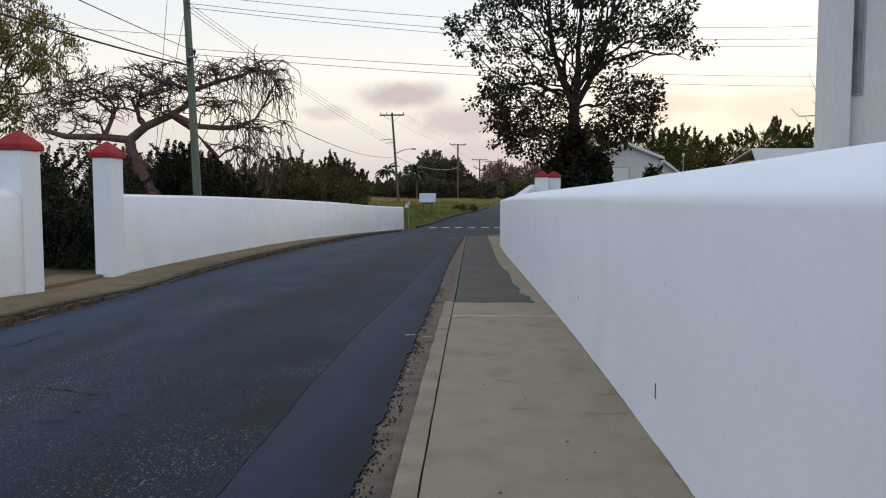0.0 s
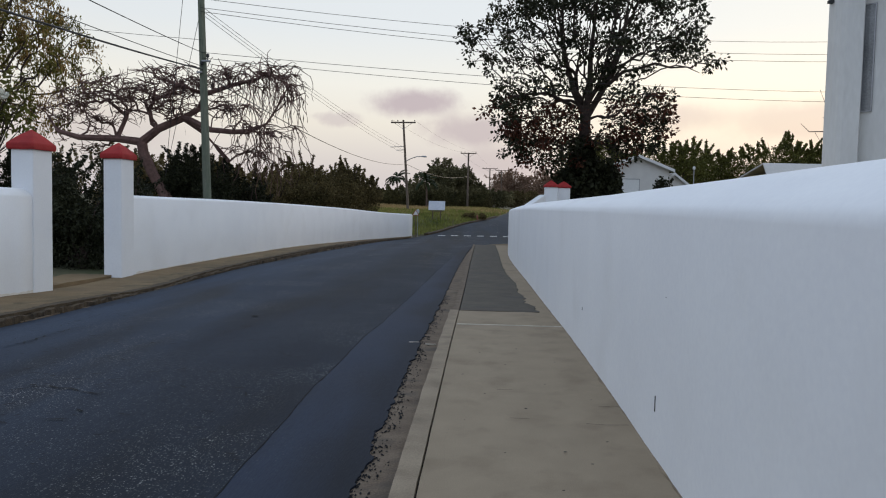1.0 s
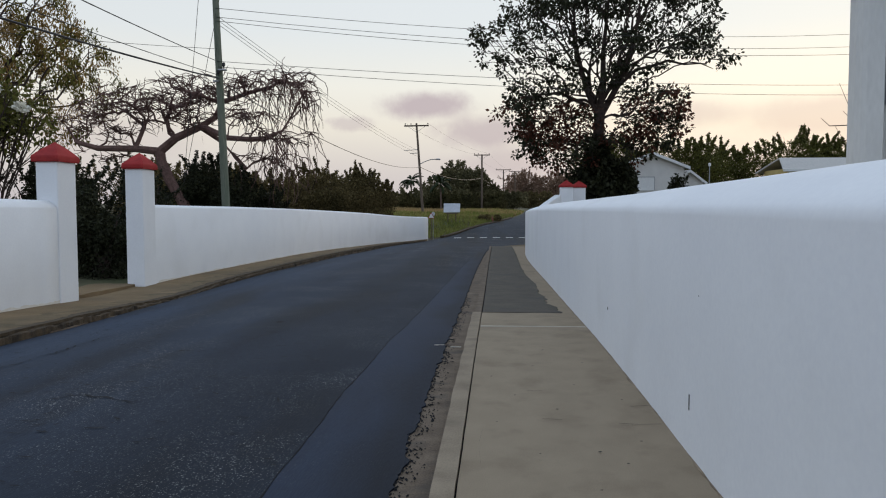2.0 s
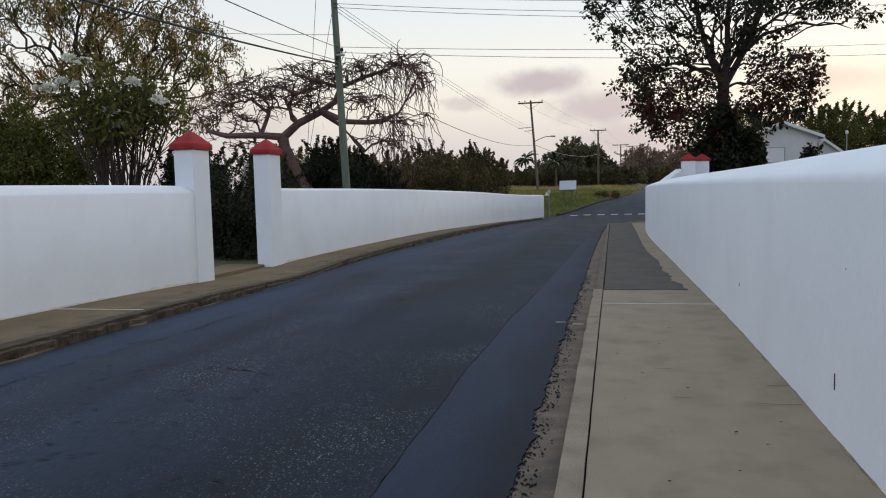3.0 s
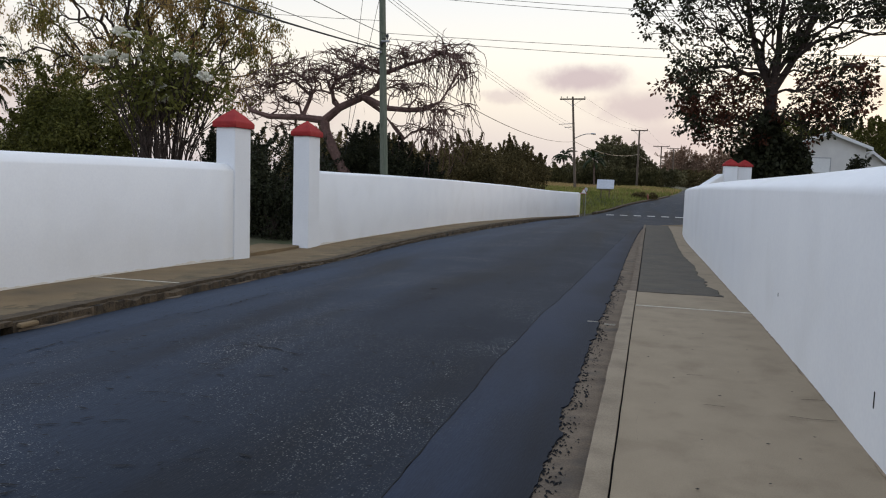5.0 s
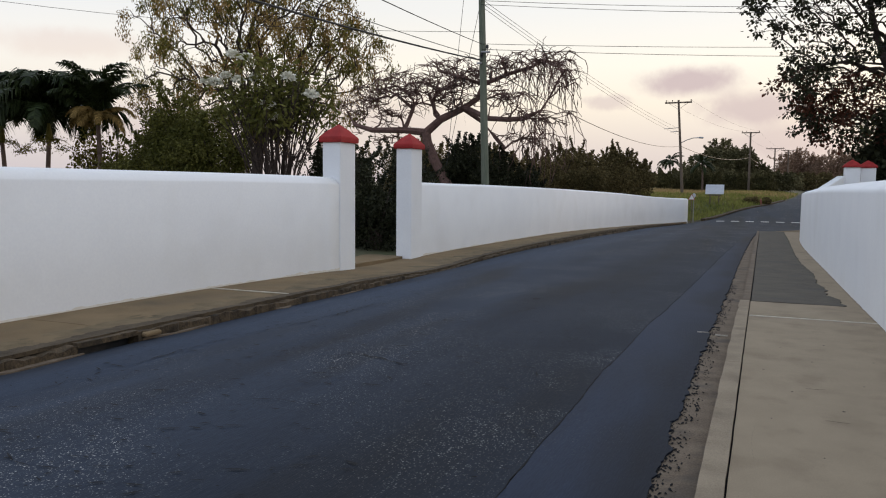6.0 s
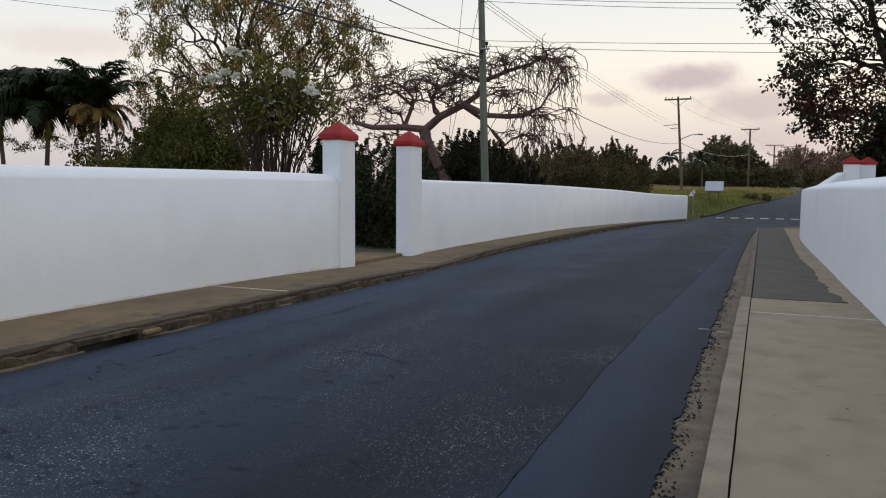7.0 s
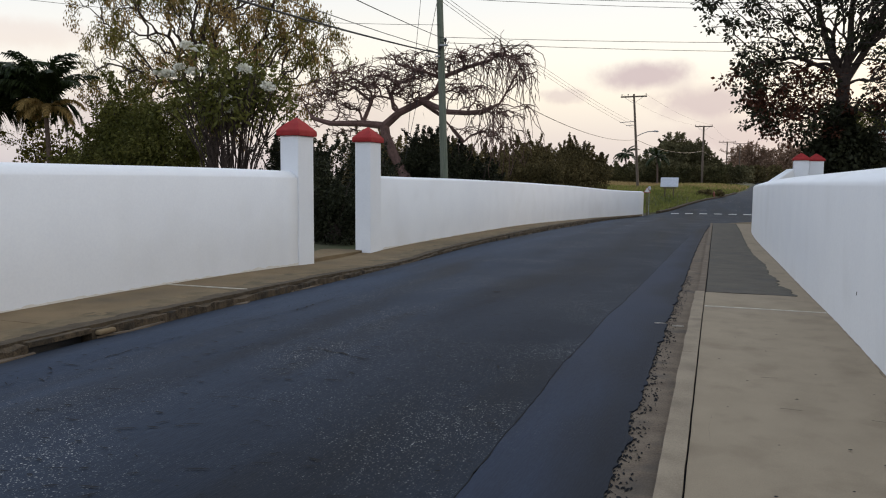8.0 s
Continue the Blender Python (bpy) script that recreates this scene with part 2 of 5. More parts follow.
M_BARK = mat("brown_bark", (.085, .058, .045), (.19, .13, .105), 5, .95, .6, 40, stretch=(1, 1, .4))
M_BARKRED = mat("reddish_bark", (.090, .050, .043), (.19, .112, .092), 5, .95, .6, 40)
M_BARKDARK = mat("dark_bark", (.030, .021, .018), (.075, .052, .042), 5, .95, .6, 40)
M_LEAFDARK = mat("dark_leaf", (.018, .021, .011), (.042, .044, .022), 2, .55, 0, 20, island=.5, translucent=.2, spec=.12)
# red leaf colour imitates low sun glowing through the lower crown
M_LEAFRED = mat("glow_red_leaf", (.050, .022, .015), (.13, .050, .030), 2, .6, 0, 20, island=.5, translucent=.4, spec=.12)
M_LEAFOLIVE = mat("olive_leaf", (.085, .084, .020), (.21, .175, .044), .6, .6, 0, 20, island=.45, translucent=.3, spec=.12)
M_LEAFTAN = mat("tan_leaf", (.19, .125, .042), (.36, .235, .085), .8, .7, 0, 20, island=.4, translucent=.3, spec=.12)
M_LEAFSOFT = mat("soft_green_leaf", (.066, .072, .016), (.15, .14, .038), .9, .6, 0, 20, island=.5, translucent=.3, spec=.12)
M_LEAFPALM = mat("palm_leaf", (.013, .022, .007), (.040, .052, .019), 1, .4, 0, 20, island=.4, translucent=.15, spec=.12)
M_LEAFFAR = mat("far_foliage", (.034, .034, .013), (.11, .094, .038), .25, .8, 0, 6, island=.5, translucent=.1, spec=.12)
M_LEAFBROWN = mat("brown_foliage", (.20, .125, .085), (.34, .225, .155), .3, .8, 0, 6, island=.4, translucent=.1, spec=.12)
M_FLOWER = mat("white_petal", (.70, .68, .58), (.86, .83, .72), 20, .6, 0)
M_GRASS = mat("verge_grass", (.115, .145, .036), (.29, .285, .085), .35, .9, 0, 8, island=.28, translucent=.35, spec=.12)
M_DRY = mat("dry_grass", (.26, .185, .08), (.44, .32, .16), .35, .9, 0, 8, island=.25, translucent=.35, spec=.12)
M_EARTH = mat("earth", (.06, .055, .03), (.12, .10, .055), .5, .95, .5, 8, stain=(.05, .07, .02), stain_scale=.15, stain_amount=.9)
M_HOUSE = mat("house_paint", (.62, .60, .57), (.70, .68, .64), 1.5, .8, .05)
M_HOUSEYELLOW = mat("yellow_paint", (.45, .34, .12), (.55, .42, .16), 1.5, .8, .05)
M_ROOF = mat("roof_sheet", (.38, .37, .35), (.50, .48, .45), 3, .6, .1, stretch=(6, .4, 1))
M_FASCIA = mat("white_fascia", (.70, .70, .68), (.78, .78, .76), 5, .6, .05)
# base colour raised to grey to stand in for reflections in the panes
M_GLASS = mat("reflection_grey_glass", (.12, .125, .13), (.26, .265, .27), 3, .15, .02, spec=.6)
M_BOARD = mat("grey_board", (.50, .52, .56), (.60, .62, .66), 6, .5, .05)
M_SIGNRED = mat("sign_red", (.35, .05, .04), (.42, .07, .06), 8, .4, 0)
M_ORANGE = mat("orange_paint", (.22, .075, .05), (.30, .11, .07), 8, .6, .1)
M_MORTAR = mat("pale_mortar", (.50, .46, .39), (.64, .59, .50), 9, .9, .2)
M_DIRT = mat("packed_dirt", (.040, .028, .016), (.10, .072, .042), 4, .95, .5, 60)
M_SPLASH = mat("earth_splash", (.68, .64, .56), (.76, .73, .67), 5, .9, .1, 40)
# leaf colour lightened so the far trees look veiled by distance haze
M_LEAFMIST = mat("haze_paled_foliage", (.066, .064, .032), (.18, .155, .078), .25, .9, 0, 6, island=.4, translucent=.1, spec=.1)
M_DIRTPALE = mat("dusty_dirt", (.115, .082, .042), (.185, .135, .075), 5, .95, .4, 60, stain=(.07, .055, .03), stain_scale=2, stain_amount=.8)
M_LEAFWARM = mat("warm_dark_foliage", (.062, .052, .022), (.19, .145, .065), .4, .85, 0, 8, island=.5, translucent=.15, spec=.1)
M_FOOT = mat("crumbly_mortar", (.22, .165, .110), (.33, .26, .18), 6, .95, .5, 60, stain=(.10, .075, .045), stain_scale=3, stain_amount=.7)

# ---------------------------------------------------------------- mesh helpers
def mesh_of(name, verts, faces, material, smooth=False):
    me = bpy.data.meshes.new(name)
    me.from_pydata([tuple(map(float, v)) for v in verts], [], [tuple(map(int, f)) for f in faces])
    me.materials.append(material)
    if smooth:
        me.polygons.foreach_set("use_smooth", [True] * len(me.polygons))
    me.update()
    return me


def part(name, data, material, parent, label=""):
    """One mesh object under a thing; data is a bmesh or a (verts, faces) pair."""
    if isinstance(data, tuple):
        me = mesh_of(name, data[0], data[1], material)
    else:
        me = bpy.data.meshes.new(name)
        data.to_mesh(me)
        data.free()
        me.materials.append(material)
    ob = new(name, me)
    ob.parent = parent
    return tagged(ob, label) if label else ob


def thing(name, at, label, category, group="", kind=""):
    ob = new(name)
    ob.location = at
    return tagged(ob, label, category, group, kind)


def box(bm, x0, x1, y0, y1, z0, z1, bevel=0.0, m=None):
    vs = [bm.verts.new((x, y, z)) for z in (z0, z1) for x, y in ((x0, y0), (x1, y0), (x1, y1), (x0, y1))]
    fs = [(3, 2, 1, 0), (4, 5, 6, 7), (0, 1, 5, 4), (1, 2, 6, 5), (2, 3, 7, 6), (3, 0, 4, 7)]
    faces = [bm.faces.new([vs[i] for i in f]) for f in fs]
    if bevel:
        edges = list({e for f in faces for e in f.edges})
        r = bmesh.ops.bevel(bm, geom=edges, offset=bevel, segments=2, affect="EDGES", profile=.5)
        vs = list({v for f in r["faces"] for v in f.verts} | {v for v in vs if v.is_valid})
    if m is not None:
        bmesh.ops.transform(bm, matrix=m, verts=[v for v in vs if v.is_valid])
    return bm


def boxed(x0, x1, y0, y1, z0, z1, bevel=0.0):
    return box(bmesh.new(), x0, x1, y0, y1, z0, z1, bevel)


def tube(points, radii, sides=8, caps=True):
    """Verts and faces of a round bar along points."""
    pts = [Vector(p) for p in points]
    verts, faces = [], []
    for i, p in enumerate(pts):
        d = (pts[min(i + 1, len(pts) - 1)] - pts[max(i - 1, 0)]).normalized()
        u = d.orthogonal().normalized() if abs(d.z) < .95 else Vector((1, 0, 0))
        u = (u - d * u.dot(d)).normalized()
        v = d.cross(u)
        for k in range(sides):
            a = 2 * math.pi * k / sides
            verts.append(p + (u * math.cos(a) + v * math.sin(a)) * radii[i])
    for i in range(len(pts) - 1):
        for k in range(sides):
            a, b = i * sides + k, i * sides + (k + 1) % sides
            faces.append((a, b, b + sides, a + sides))
    if caps:
        faces.append(tuple(range(sides - 1, -1, -1)))
        faces.append(tuple(range((len(pts) - 1) * sides, len(pts) * sides)))
    return verts, faces


def joined(*pieces):
    verts, faces = [], []
    for v, f in pieces:
        n = len(verts)
        verts.extend(v)
        faces.extend(tuple(i + n for i in q) for q in f)
    return verts, faces


def lerp_table(x, table):
    return float(np.interp(x, [a for a, *_ in table], [b for _, b, *_ in table]))


def smooth_table(x, table):
    """A soft curve through a table."""
    return sum(lerp_table(x + d, table) * w for d, w in ((-2.4, .15), (-1.2, .22), (0, .26), (1.2, .22), (2.4, .15)))


# ---------------------------------------------------------------- lie of the land
PROFILE = [(-80, 0), (8, 0), (14, -.15), (22, -.21), (30, -.32), (40, -.55), (50, -.75), (56, -.6), (64, .1), (76, .5), (120, .7), (200, 1.0), (500, 3)]
ROAD_LEFT = [(-80, -6.2), (3, -6.12), (9, -6.02), (12.5, -6.15), (20, -6.33), (30, -6.32), (38, -6.32), (44, -6.0), (50.7, -4.95), (54, -3.9),
             (57, -2.9), (60, -2.2), (66, .1), (75, 1.8), (90, 3.0), (122, 4.7), (200, 9), (500, 26)]
ROAD_RIGHT = [(-80, -.67), (12, -.69), (22, -.66), (37, -.5), (41, .1), (46, 2.6), (52, 4.5), (60, 4.8), (75, 6.6), (90, 7.6), (122, 9.4), (200, 14), (500, 32)]
LEFT_WALL = [(-30, -7.72), (9, -7.72), (20, -7.74), (31, -7.69), (36, -7.5), (42, -7.05), (46, -6.6), (49.5, -5.95), (52.1, -4.72), (55, -3.1)]
RIGHT_WALL = [(-30, 1.15), (8, 1.15), (12, 1.15), (16, 1.13), (21, 1.04), (25, 1.0), (28.6, 1.04), (33, 1.18), (38, 1.65), (42, 2.25), (46, 3.6)]


def gz(y):
    return smooth_table(y, PROFILE)


def land(x, y):
    z = gz(y)
    rise = min(1, max(0, (x - 2.5 - max(0, y - 40) * .25) / 14))
    z += 2.1 * rise * rise * (3 - 2 * rise) * min(1, max(0, (140 - y) / 60))
    left = min(1, max(0, (-8.2 - x) / 6))
    z += .25 * left * min(1, max(0, (y + 40) / 40))
    if y > 53 and x < smooth_table(y, ROAD_LEFT):
        z += .35 * min(1, (smooth_table(y, ROAD_LEFT) - x) / 4) * min(1, (y - 53) / 8)
    return z


def in_road(x, y):
    return smooth_table(y, ROAD_LEFT) - 1.9 < x < max(smooth_table(y, ROAD_RIGHT) + .4, 1.3 if y < 44 else -99) + .2


# the ground: one sheet to the horizon
gx = [-3000, -1500, -700, -350, -200, -140, -100, -80, -64] + [-52 + 2 * i for i in range(20)] + [-12, -11, -10, -9.2, -8.6, -8.2, -7.4, -6.4] \
    + [-5.4 + .9 * i for i in range(16)] + [10, 12, 14, 16, 18, 21, 24, 28, 33, 40, 50, 64, 80, 110, 160, 250, 450, 900, 1700, 3000]
gy = [-2000, -800, -300, -120, -60, -30, -15, -8] + [-4 + 2 * i for i in range(62)] + [124, 130, 138, 148, 160, 175, 195, 220, 260, 320, 420, 600, 900, 1500, 3000, 4500]
gv = [(x, y, land(x, y) - (.34 if in_road(x, y) else .02)) for y in gy for x in gx]
nx = len(gx)
gf = [(j * nx + i, j * nx + i + 1, (j + 1) * nx + i + 1, (j + 1) * nx + i) for j in range(len(gy) - 1) for i in range(nx - 1)]
ground = tagged(new("ground", mesh_of("ground", gv, gf, M_EARTH, True)), "dry grassy earth around the road", "ground", kind="structure")


def ribbon(ys, left, right, top, depth, cross=1, bump=0.0):
    """A solid strip along y between two lines; top(x, y) gives its upper face."""
    verts, faces = [], []
    n = cross + 1
    for y in ys:
        for k in range(n):
            x = left(y) + (right(y) - left(y)) * k / cross
            verts.append((x, y, top(x, y) + (bump * noise.noise((x * 3, y * 3, 0)) if bump else 0)))
    for j in range(len(ys) - 1):
        for k in range(cross):
            a = j * n + k
            faces.append((a, a + 1, a + n + 1, a + n))
    base = len(verts)
    for y in ys:
        for x in (left(y), right(y)):
            verts.append((x, y, top(x, y) - depth))
    for j in range(len(ys) - 1):
        a, b = j * n, base + 2 * j
        faces.append((a, a + n, b + 2, b))
        a, b = j * n + cross, base + 2 * j + 1
        faces.append((a, b, b + 2, a + n))
    faces.append(tuple([0 + k for k in range(n)][::-1] + [base, base + 1]))
    e = (len(ys) - 1) * n
    faces.append(tuple([e + k for k in range(n)] + [base + 2 * (len(ys) - 1) + 1, base + 2 * (len(ys) - 1)]))
    return verts, faces


def steps(a, b, d):
    n = max(1, round((b - a) / d))
    return [a + (b - a) * i / n for i in range(n + 1)]


def road_z(x, y):
    l, r = smooth_table(y, ROAD_LEFT), smooth_table(y, ROAD_RIGHT)
    u = (x - l) / max(.1, r - l)
    drop = lerp_table(y, [(-80, .10), (42, .10), (50, .09), (60, .03), (500, .03)])
    side = lerp_table(y, [(-80, .01), (10, .01), (13, -.015), (16, -.02), (19, -.03), (25, .01), (37, .05), (46, 0)])
    drop += side * min(1, max(0, 1 - u * 1.3))
    return gz(y) - drop + .05 * max(0, 1 - (2 * u - 1) ** 2) + .008 * noise.noise((x * .8, y * .5, 3))


RL = lambda y: smooth_table(y, ROAD_LEFT)
RR = lambda y: smooth_table(y, ROAD_RIGHT)
WL = lambda y: smooth_table(y, LEFT_WALL)
WR = lambda y: smooth_table(y, RIGHT_WALL)

road = tagged(new("road", mesh_of("road", *ribbon(steps(-40, 70, .8) + [75, 82, 90, 100, 120, 150, 200, 300, 480], RL, RR, road_z, .2, 14), M_ROAD, True)),
              "worn dark asphalt road with pale stone chips", "road", kind="structure")
road.data.polygons.foreach_set("use_smooth", [len(p.vertices) == 4 and abs(p.normal.z) > .7 for p in road.data.polygons])

# smoother strip of newer asphalt along the gutter, with an uneven seam
seam_x = lambda y: lerp_table(y, [(-40, -1.35), (8, -1.38), (13, -1.30), (20, -1.16), (26, -1.02), (38, -.80)]) + .03 * noise.noise((0, y * .7, 5)) + .012 * noise.noise((0, y * 6, 2))
strip = tagged(new("road_patch", mesh_of("road_patch", *ribbon(steps(-40, 38, .2), seam_x, lambda y: RR(y) + .004, lambda x, y: road_z(x, y) + .006, .05, 3), M_STRIP)),
               "smoother blue-grey strip of newer asphalt along the gutter", "road patch", kind="structure")
crack = tagged(new("road_seam", mesh_of("road_seam", *ribbon(steps(-8, 30, .12), lambda y: seam_x(y) - .004 - .010 * noise.noise((1, y * 5, 0)),
               lambda y: seam_x(y) + .002 + .010 * noise.noise((4, y * 4, 0)), lambda x, y: road_z(x, y) + .009, .01), M_CRACK)),
               "dark open seam between old and new asphalt", "crack", kind="structure")


def road_crack(pts, w, seed):
    rnd = random.Random(seed)
    verts, faces = [], []
    line = []
    for (xa, ya), (xb, yb) in zip(pts, pts[1:]):
        n = max(2, int(math.hypot(xb - xa, yb - ya) / .08))
        for i in range(n):
            u = i / n
            line.append((xa + (xb - xa) * u + rnd.uniform(-.035, .035), ya + (yb - ya) * u + rnd.uniform(-.03, .03)))
    for i, (x, y) in enumerate(line):
        ww = .95 * w * rnd.uniform(.1, 1) * min(1, i / 3, (len(line) - 1 - i) / 3)
        verts += [(x - .1 * ww, y - ww, road_z(x, y) + .009), (x + .1 * ww, y + ww, road_z(x, y) + .009)]
    for i in range(len(line) - 1):
        faces.append((2 * i, 2 * i + 1, 2 * i + 3, 2 * i + 2))
    ob = new("road_crack", mesh_of("road_crack", verts, faces, M_CRACK))
    tagged(ob, "thin dark crack in the worn asphalt", "crack", "cracks in the road", "structure")


for i, (pts, w) in enumerate([([(-3.95, 5.9), (-3.6, 6.2), (-3.14, 6.0), (-2.82, 6.04)], .018), ([(-3.9, 7.6), (-3.4, 7.3), (-3.1, 7.5)], .014), ([(-5.39, 3.6), (-5.30, 4.3), (-5.29, 4.94), (-5.29, 5.56), (-5.24, 6.5), (-5.01, 7.7), (-5.05, 9.5)], .04),
                              ([(-5.2, 7.0), (-5.3, 9.0), (-5.4, 11)], .014), ([(-2.42, 3.74), (-2.2, 3.83)], .02), ([(-3.0, 9.4), (-2.85, 10.1)], .02),
                              ([(-4.0, 5.2), (-3.7, 5.1)], .015), ([(-2.2, 8.2), (-1.7, 7.6)], .01), ([(-4.3, 8.4), (-4.0, 8.9)], .012)]):
    road_crack(pts, w, i)
pit = random.Random(8)
pv, pf = [], []
for i in range(900):
    y = 2.6 + 12 * pit.random() ** 1.5
    x = pit.uniform(RL(y) + .3, seam_x(y) - .05)
    l, w, a = .008 + .09 * pit.random() ** 2.5, pit.uniform(.003, .011), pit.gauss(.2, .5)
    n, z = len(pv), road_z(x, y) + .010
    c, q = math.cos(a), math.sin(a)
    for dx, dy in ((-l, 0), (-.3 * l, -w), (.5 * l, -w * .7), (l, w * .3), (.2 * l, w)):
        pv.append((x + dx * c - dy * q, y + dx * q + dy * c, z))
    pf.append((n, n + 1, n + 2, n + 3, n + 4))
tagged(new("road_pits", mesh_of("road_pits", pv, pf, M_CRACK)), "small dark pits in the worn asphalt", "pits", kind="stuff")
for x, y, s in ((-1.15, 47.8, .35), (-.1, 49.0, .18), (-3.17, 10.75, .05), (-2.3, 12.2, .03), (-3.6, 8.3, .02)):
    tar = tagged(new("tar_spot", mesh_of("tar_spot", [(x + s * math.cos(a) * (1 + .3 * math.sin(3 * a)), y + s * 1.4 * math.sin(a), road_z(x, y) + .010) for a in [k * .524 for k in range(12)]],
                 [tuple(range(12))], M_CRACK)), "small dark tar spot on the asphalt", "tar spot", "tar spots", "structure")

# broken white give-way line at the junction
for i in range(6):
    x = -3.0 + i * .91
    vs, fs = ribbon([53.75, 54.1], lambda y: x, lambda y: x + .5, lambda a, b: road_z(a, b) + .012, .01)
    tagged(new("give_way_dash", mesh_of("give_way_dash", vs, fs, M_LINE)), "short worn white dash painted across the road", "road marking", "give-way dashes", "structure")

# ---------------------------------------------------------------- pavement on the wall side
KERB0, KERB1 = -.415, -.282
pav = thing("pavement", (0, 0, 0), "pale concrete pavement with a dark asphalt repair", "pavement", kind="structure")
slab_ends = [-12, -7.2, -2.4, 2.4, 10.16, 11.8]
for a, b in zip(slab_ends, slab_ends[1:]):
    gap = .006 if b != 11.8 else .002
    part("slab", ribbon(steps(a + gap, b - gap, .3), lambda y: KERB1 + .011 + .004 * noise.noise((0, y * 3, 9)), lambda y: WR(y) + .05,
         lambda x, y: gz(y) + .004 * noise.noise((x * 2, y * 2, 1)), .2, 6), M_CONC, pav)
ks = [-12, -7, -2.4, 2.4, 7.1, 11.8]
for a, b in zip(ks, ks[1:]):
    part("kerb_strip", ribbon(steps(a + .003, b - .003, .25), lambda y: KERB0 - .012 * noise.noise((0, y * 2, 4)), lambda y: KERB1 + .004 * noise.noise((3, y * 3, 9)),
         lambda x, y: gz(y) + .012, .22, 2), M_KERB, pav)
part("crack_bed", ribbon(steps(-12, 26, .8), lambda y: KERB1 - .01, lambda y: KERB1 + .03, lambda x, y: gz(y) - .035, .05), M_CRACK, pav, "dark gap behind the kerb")
part("mortar_line", ribbon(steps(10.18, 10.21, .03), lambda y: KERB1 + .02, lambda y: WR(y), lambda x, y: gz(y) + .007, .01, 8), M_MORTAR, pav, "pale mortar line across the slab")
ragged = lambda y: lerp_table(y, [(11.8, .94), (12.6, .93), (13.2, .80), (14, .86), (15, .78), (17, .82), (19, .70), (22, .66), (44, .8)]) + .06 * noise.noise((0, y * 4, 7)) + .03 * noise.noise((0, y * 13, 7))
part("asphalt_repair", ribbon(steps(11.8, 40, .1), lambda y: KERB1 + .02, lambda y: min(ragged(y), WR(y) - .02), lambda x, y: gz(y) + .008 + .004 * noise.noise((x * 3, y * 3, 1)), .2, 4),
     M_PATCH, pav, "dark asphalt repair with a ragged edge")
part("old_edge", ribbon(steps(11.8, 40, .4), lambda y: KERB1 + .3, lambda y: WR(y) + .05, lambda x, y: gz(y) - .004, .2, 3), M_CONC, pav, "old concrete strip under the wall")
part("far_kerb", ribbon(steps(11.8, 40.5, .5), lambda y: KERB0 + .03, lambda y: KERB1 + .0, lambda x, y: gz(y) - .0, .22, 1), M_GUTTER, pav, "dark worn kerb")
part("pavement_end", ribbon(steps(40, 45.5, .4), lambda y: RR(y) + .05, lambda y: WR(y) + .05, lambda x, y: gz(y) - .02, .2, 2), M_OLDCONC, pav)
# rough mortar fillet at the wall's foot
part("wall_foot", ribbon(steps(-12, 28, .09), lambda y: WR(y) - .002 - .03 * abs(noise.noise((0, y * 3, 3))) - .02 * abs(noise.noise((0, y * 17, 3))), lambda y: WR(y) + .03,
     lambda x, y: gz(y) + .004 + .008 * noise.noise((x * 9, y * 9, 1)), .05, 1), M_FOOT, pav, "crumbly mortar along the wall foot")
for x, y, s in ((.6, 4.76, .011), (.41, 5.77, .011), (.74, 4.55, .008), (.1, 6.2, .009), (-.1, 6.9, .010), (.9, 5.0, .008), (.3, 7.4, .009), (.62, 6.6, .007), (.15, 3.9, .010), (.52, 4.1, .007), (-.05, 5.4, .006), (.22, 4.7, .006), (.95, 6.1, .007), (.45, 8.3, .010), (.05, 8.0, .008), (.8, 7.6, .008)):
    tagged(new("dirt_spot", mesh_of("dirt_spot", [(x + s * math.cos(a) * (1 + .4 * math.sin(2 * a + x)), y + s * math.sin(a), gz(y) + .010) for a in [k * .628 for k in range(10)]],
           [tuple(range(10))], M_CRACK)), "small dark stain on the pale concrete", "stain", "stains on the pavement", "structure")
for pts in ([(.82, 5.42), (.95, 5.40), (1.12, 5.42)], [(.28, 5.5), (.42, 5.49)], [(-.15, 4.5), (-.17, 4.9), (-.15, 5.2)], [(.98, 5.9), (1.1, 5.93), (1.2, 5.9)], [(.2, 6.35), (.33, 6.37)]):
    vs = [(x, y + d, gz(y) + .008) for x, y in pts for d in (-.003, .003)]
    tagged(new("hairline_crack", mesh_of("hairline_crack", vs, [(2 * i, 2 * i + 1, 2 * i + 3, 2 * i + 2) for i in range(len(pts) - 1)], M_CRACK)),
           "fine dark crack in the concrete slab", "crack", "cracks in the pavement", "structure")

gutter = tagged(new("gutter", mesh_of("gutter", *ribbon(steps(-12, 40, .3), lambda y: RR(y) - .03, lambda y: KERB0 + .02, lambda x, y: gz(y) - .102 + .006 * noise.noise((x * 8, y * 4, 2)), .1, 3), M_GUTTER)),
                "worn concrete gutter between kerb and asphalt", "gutter", kind="structure")
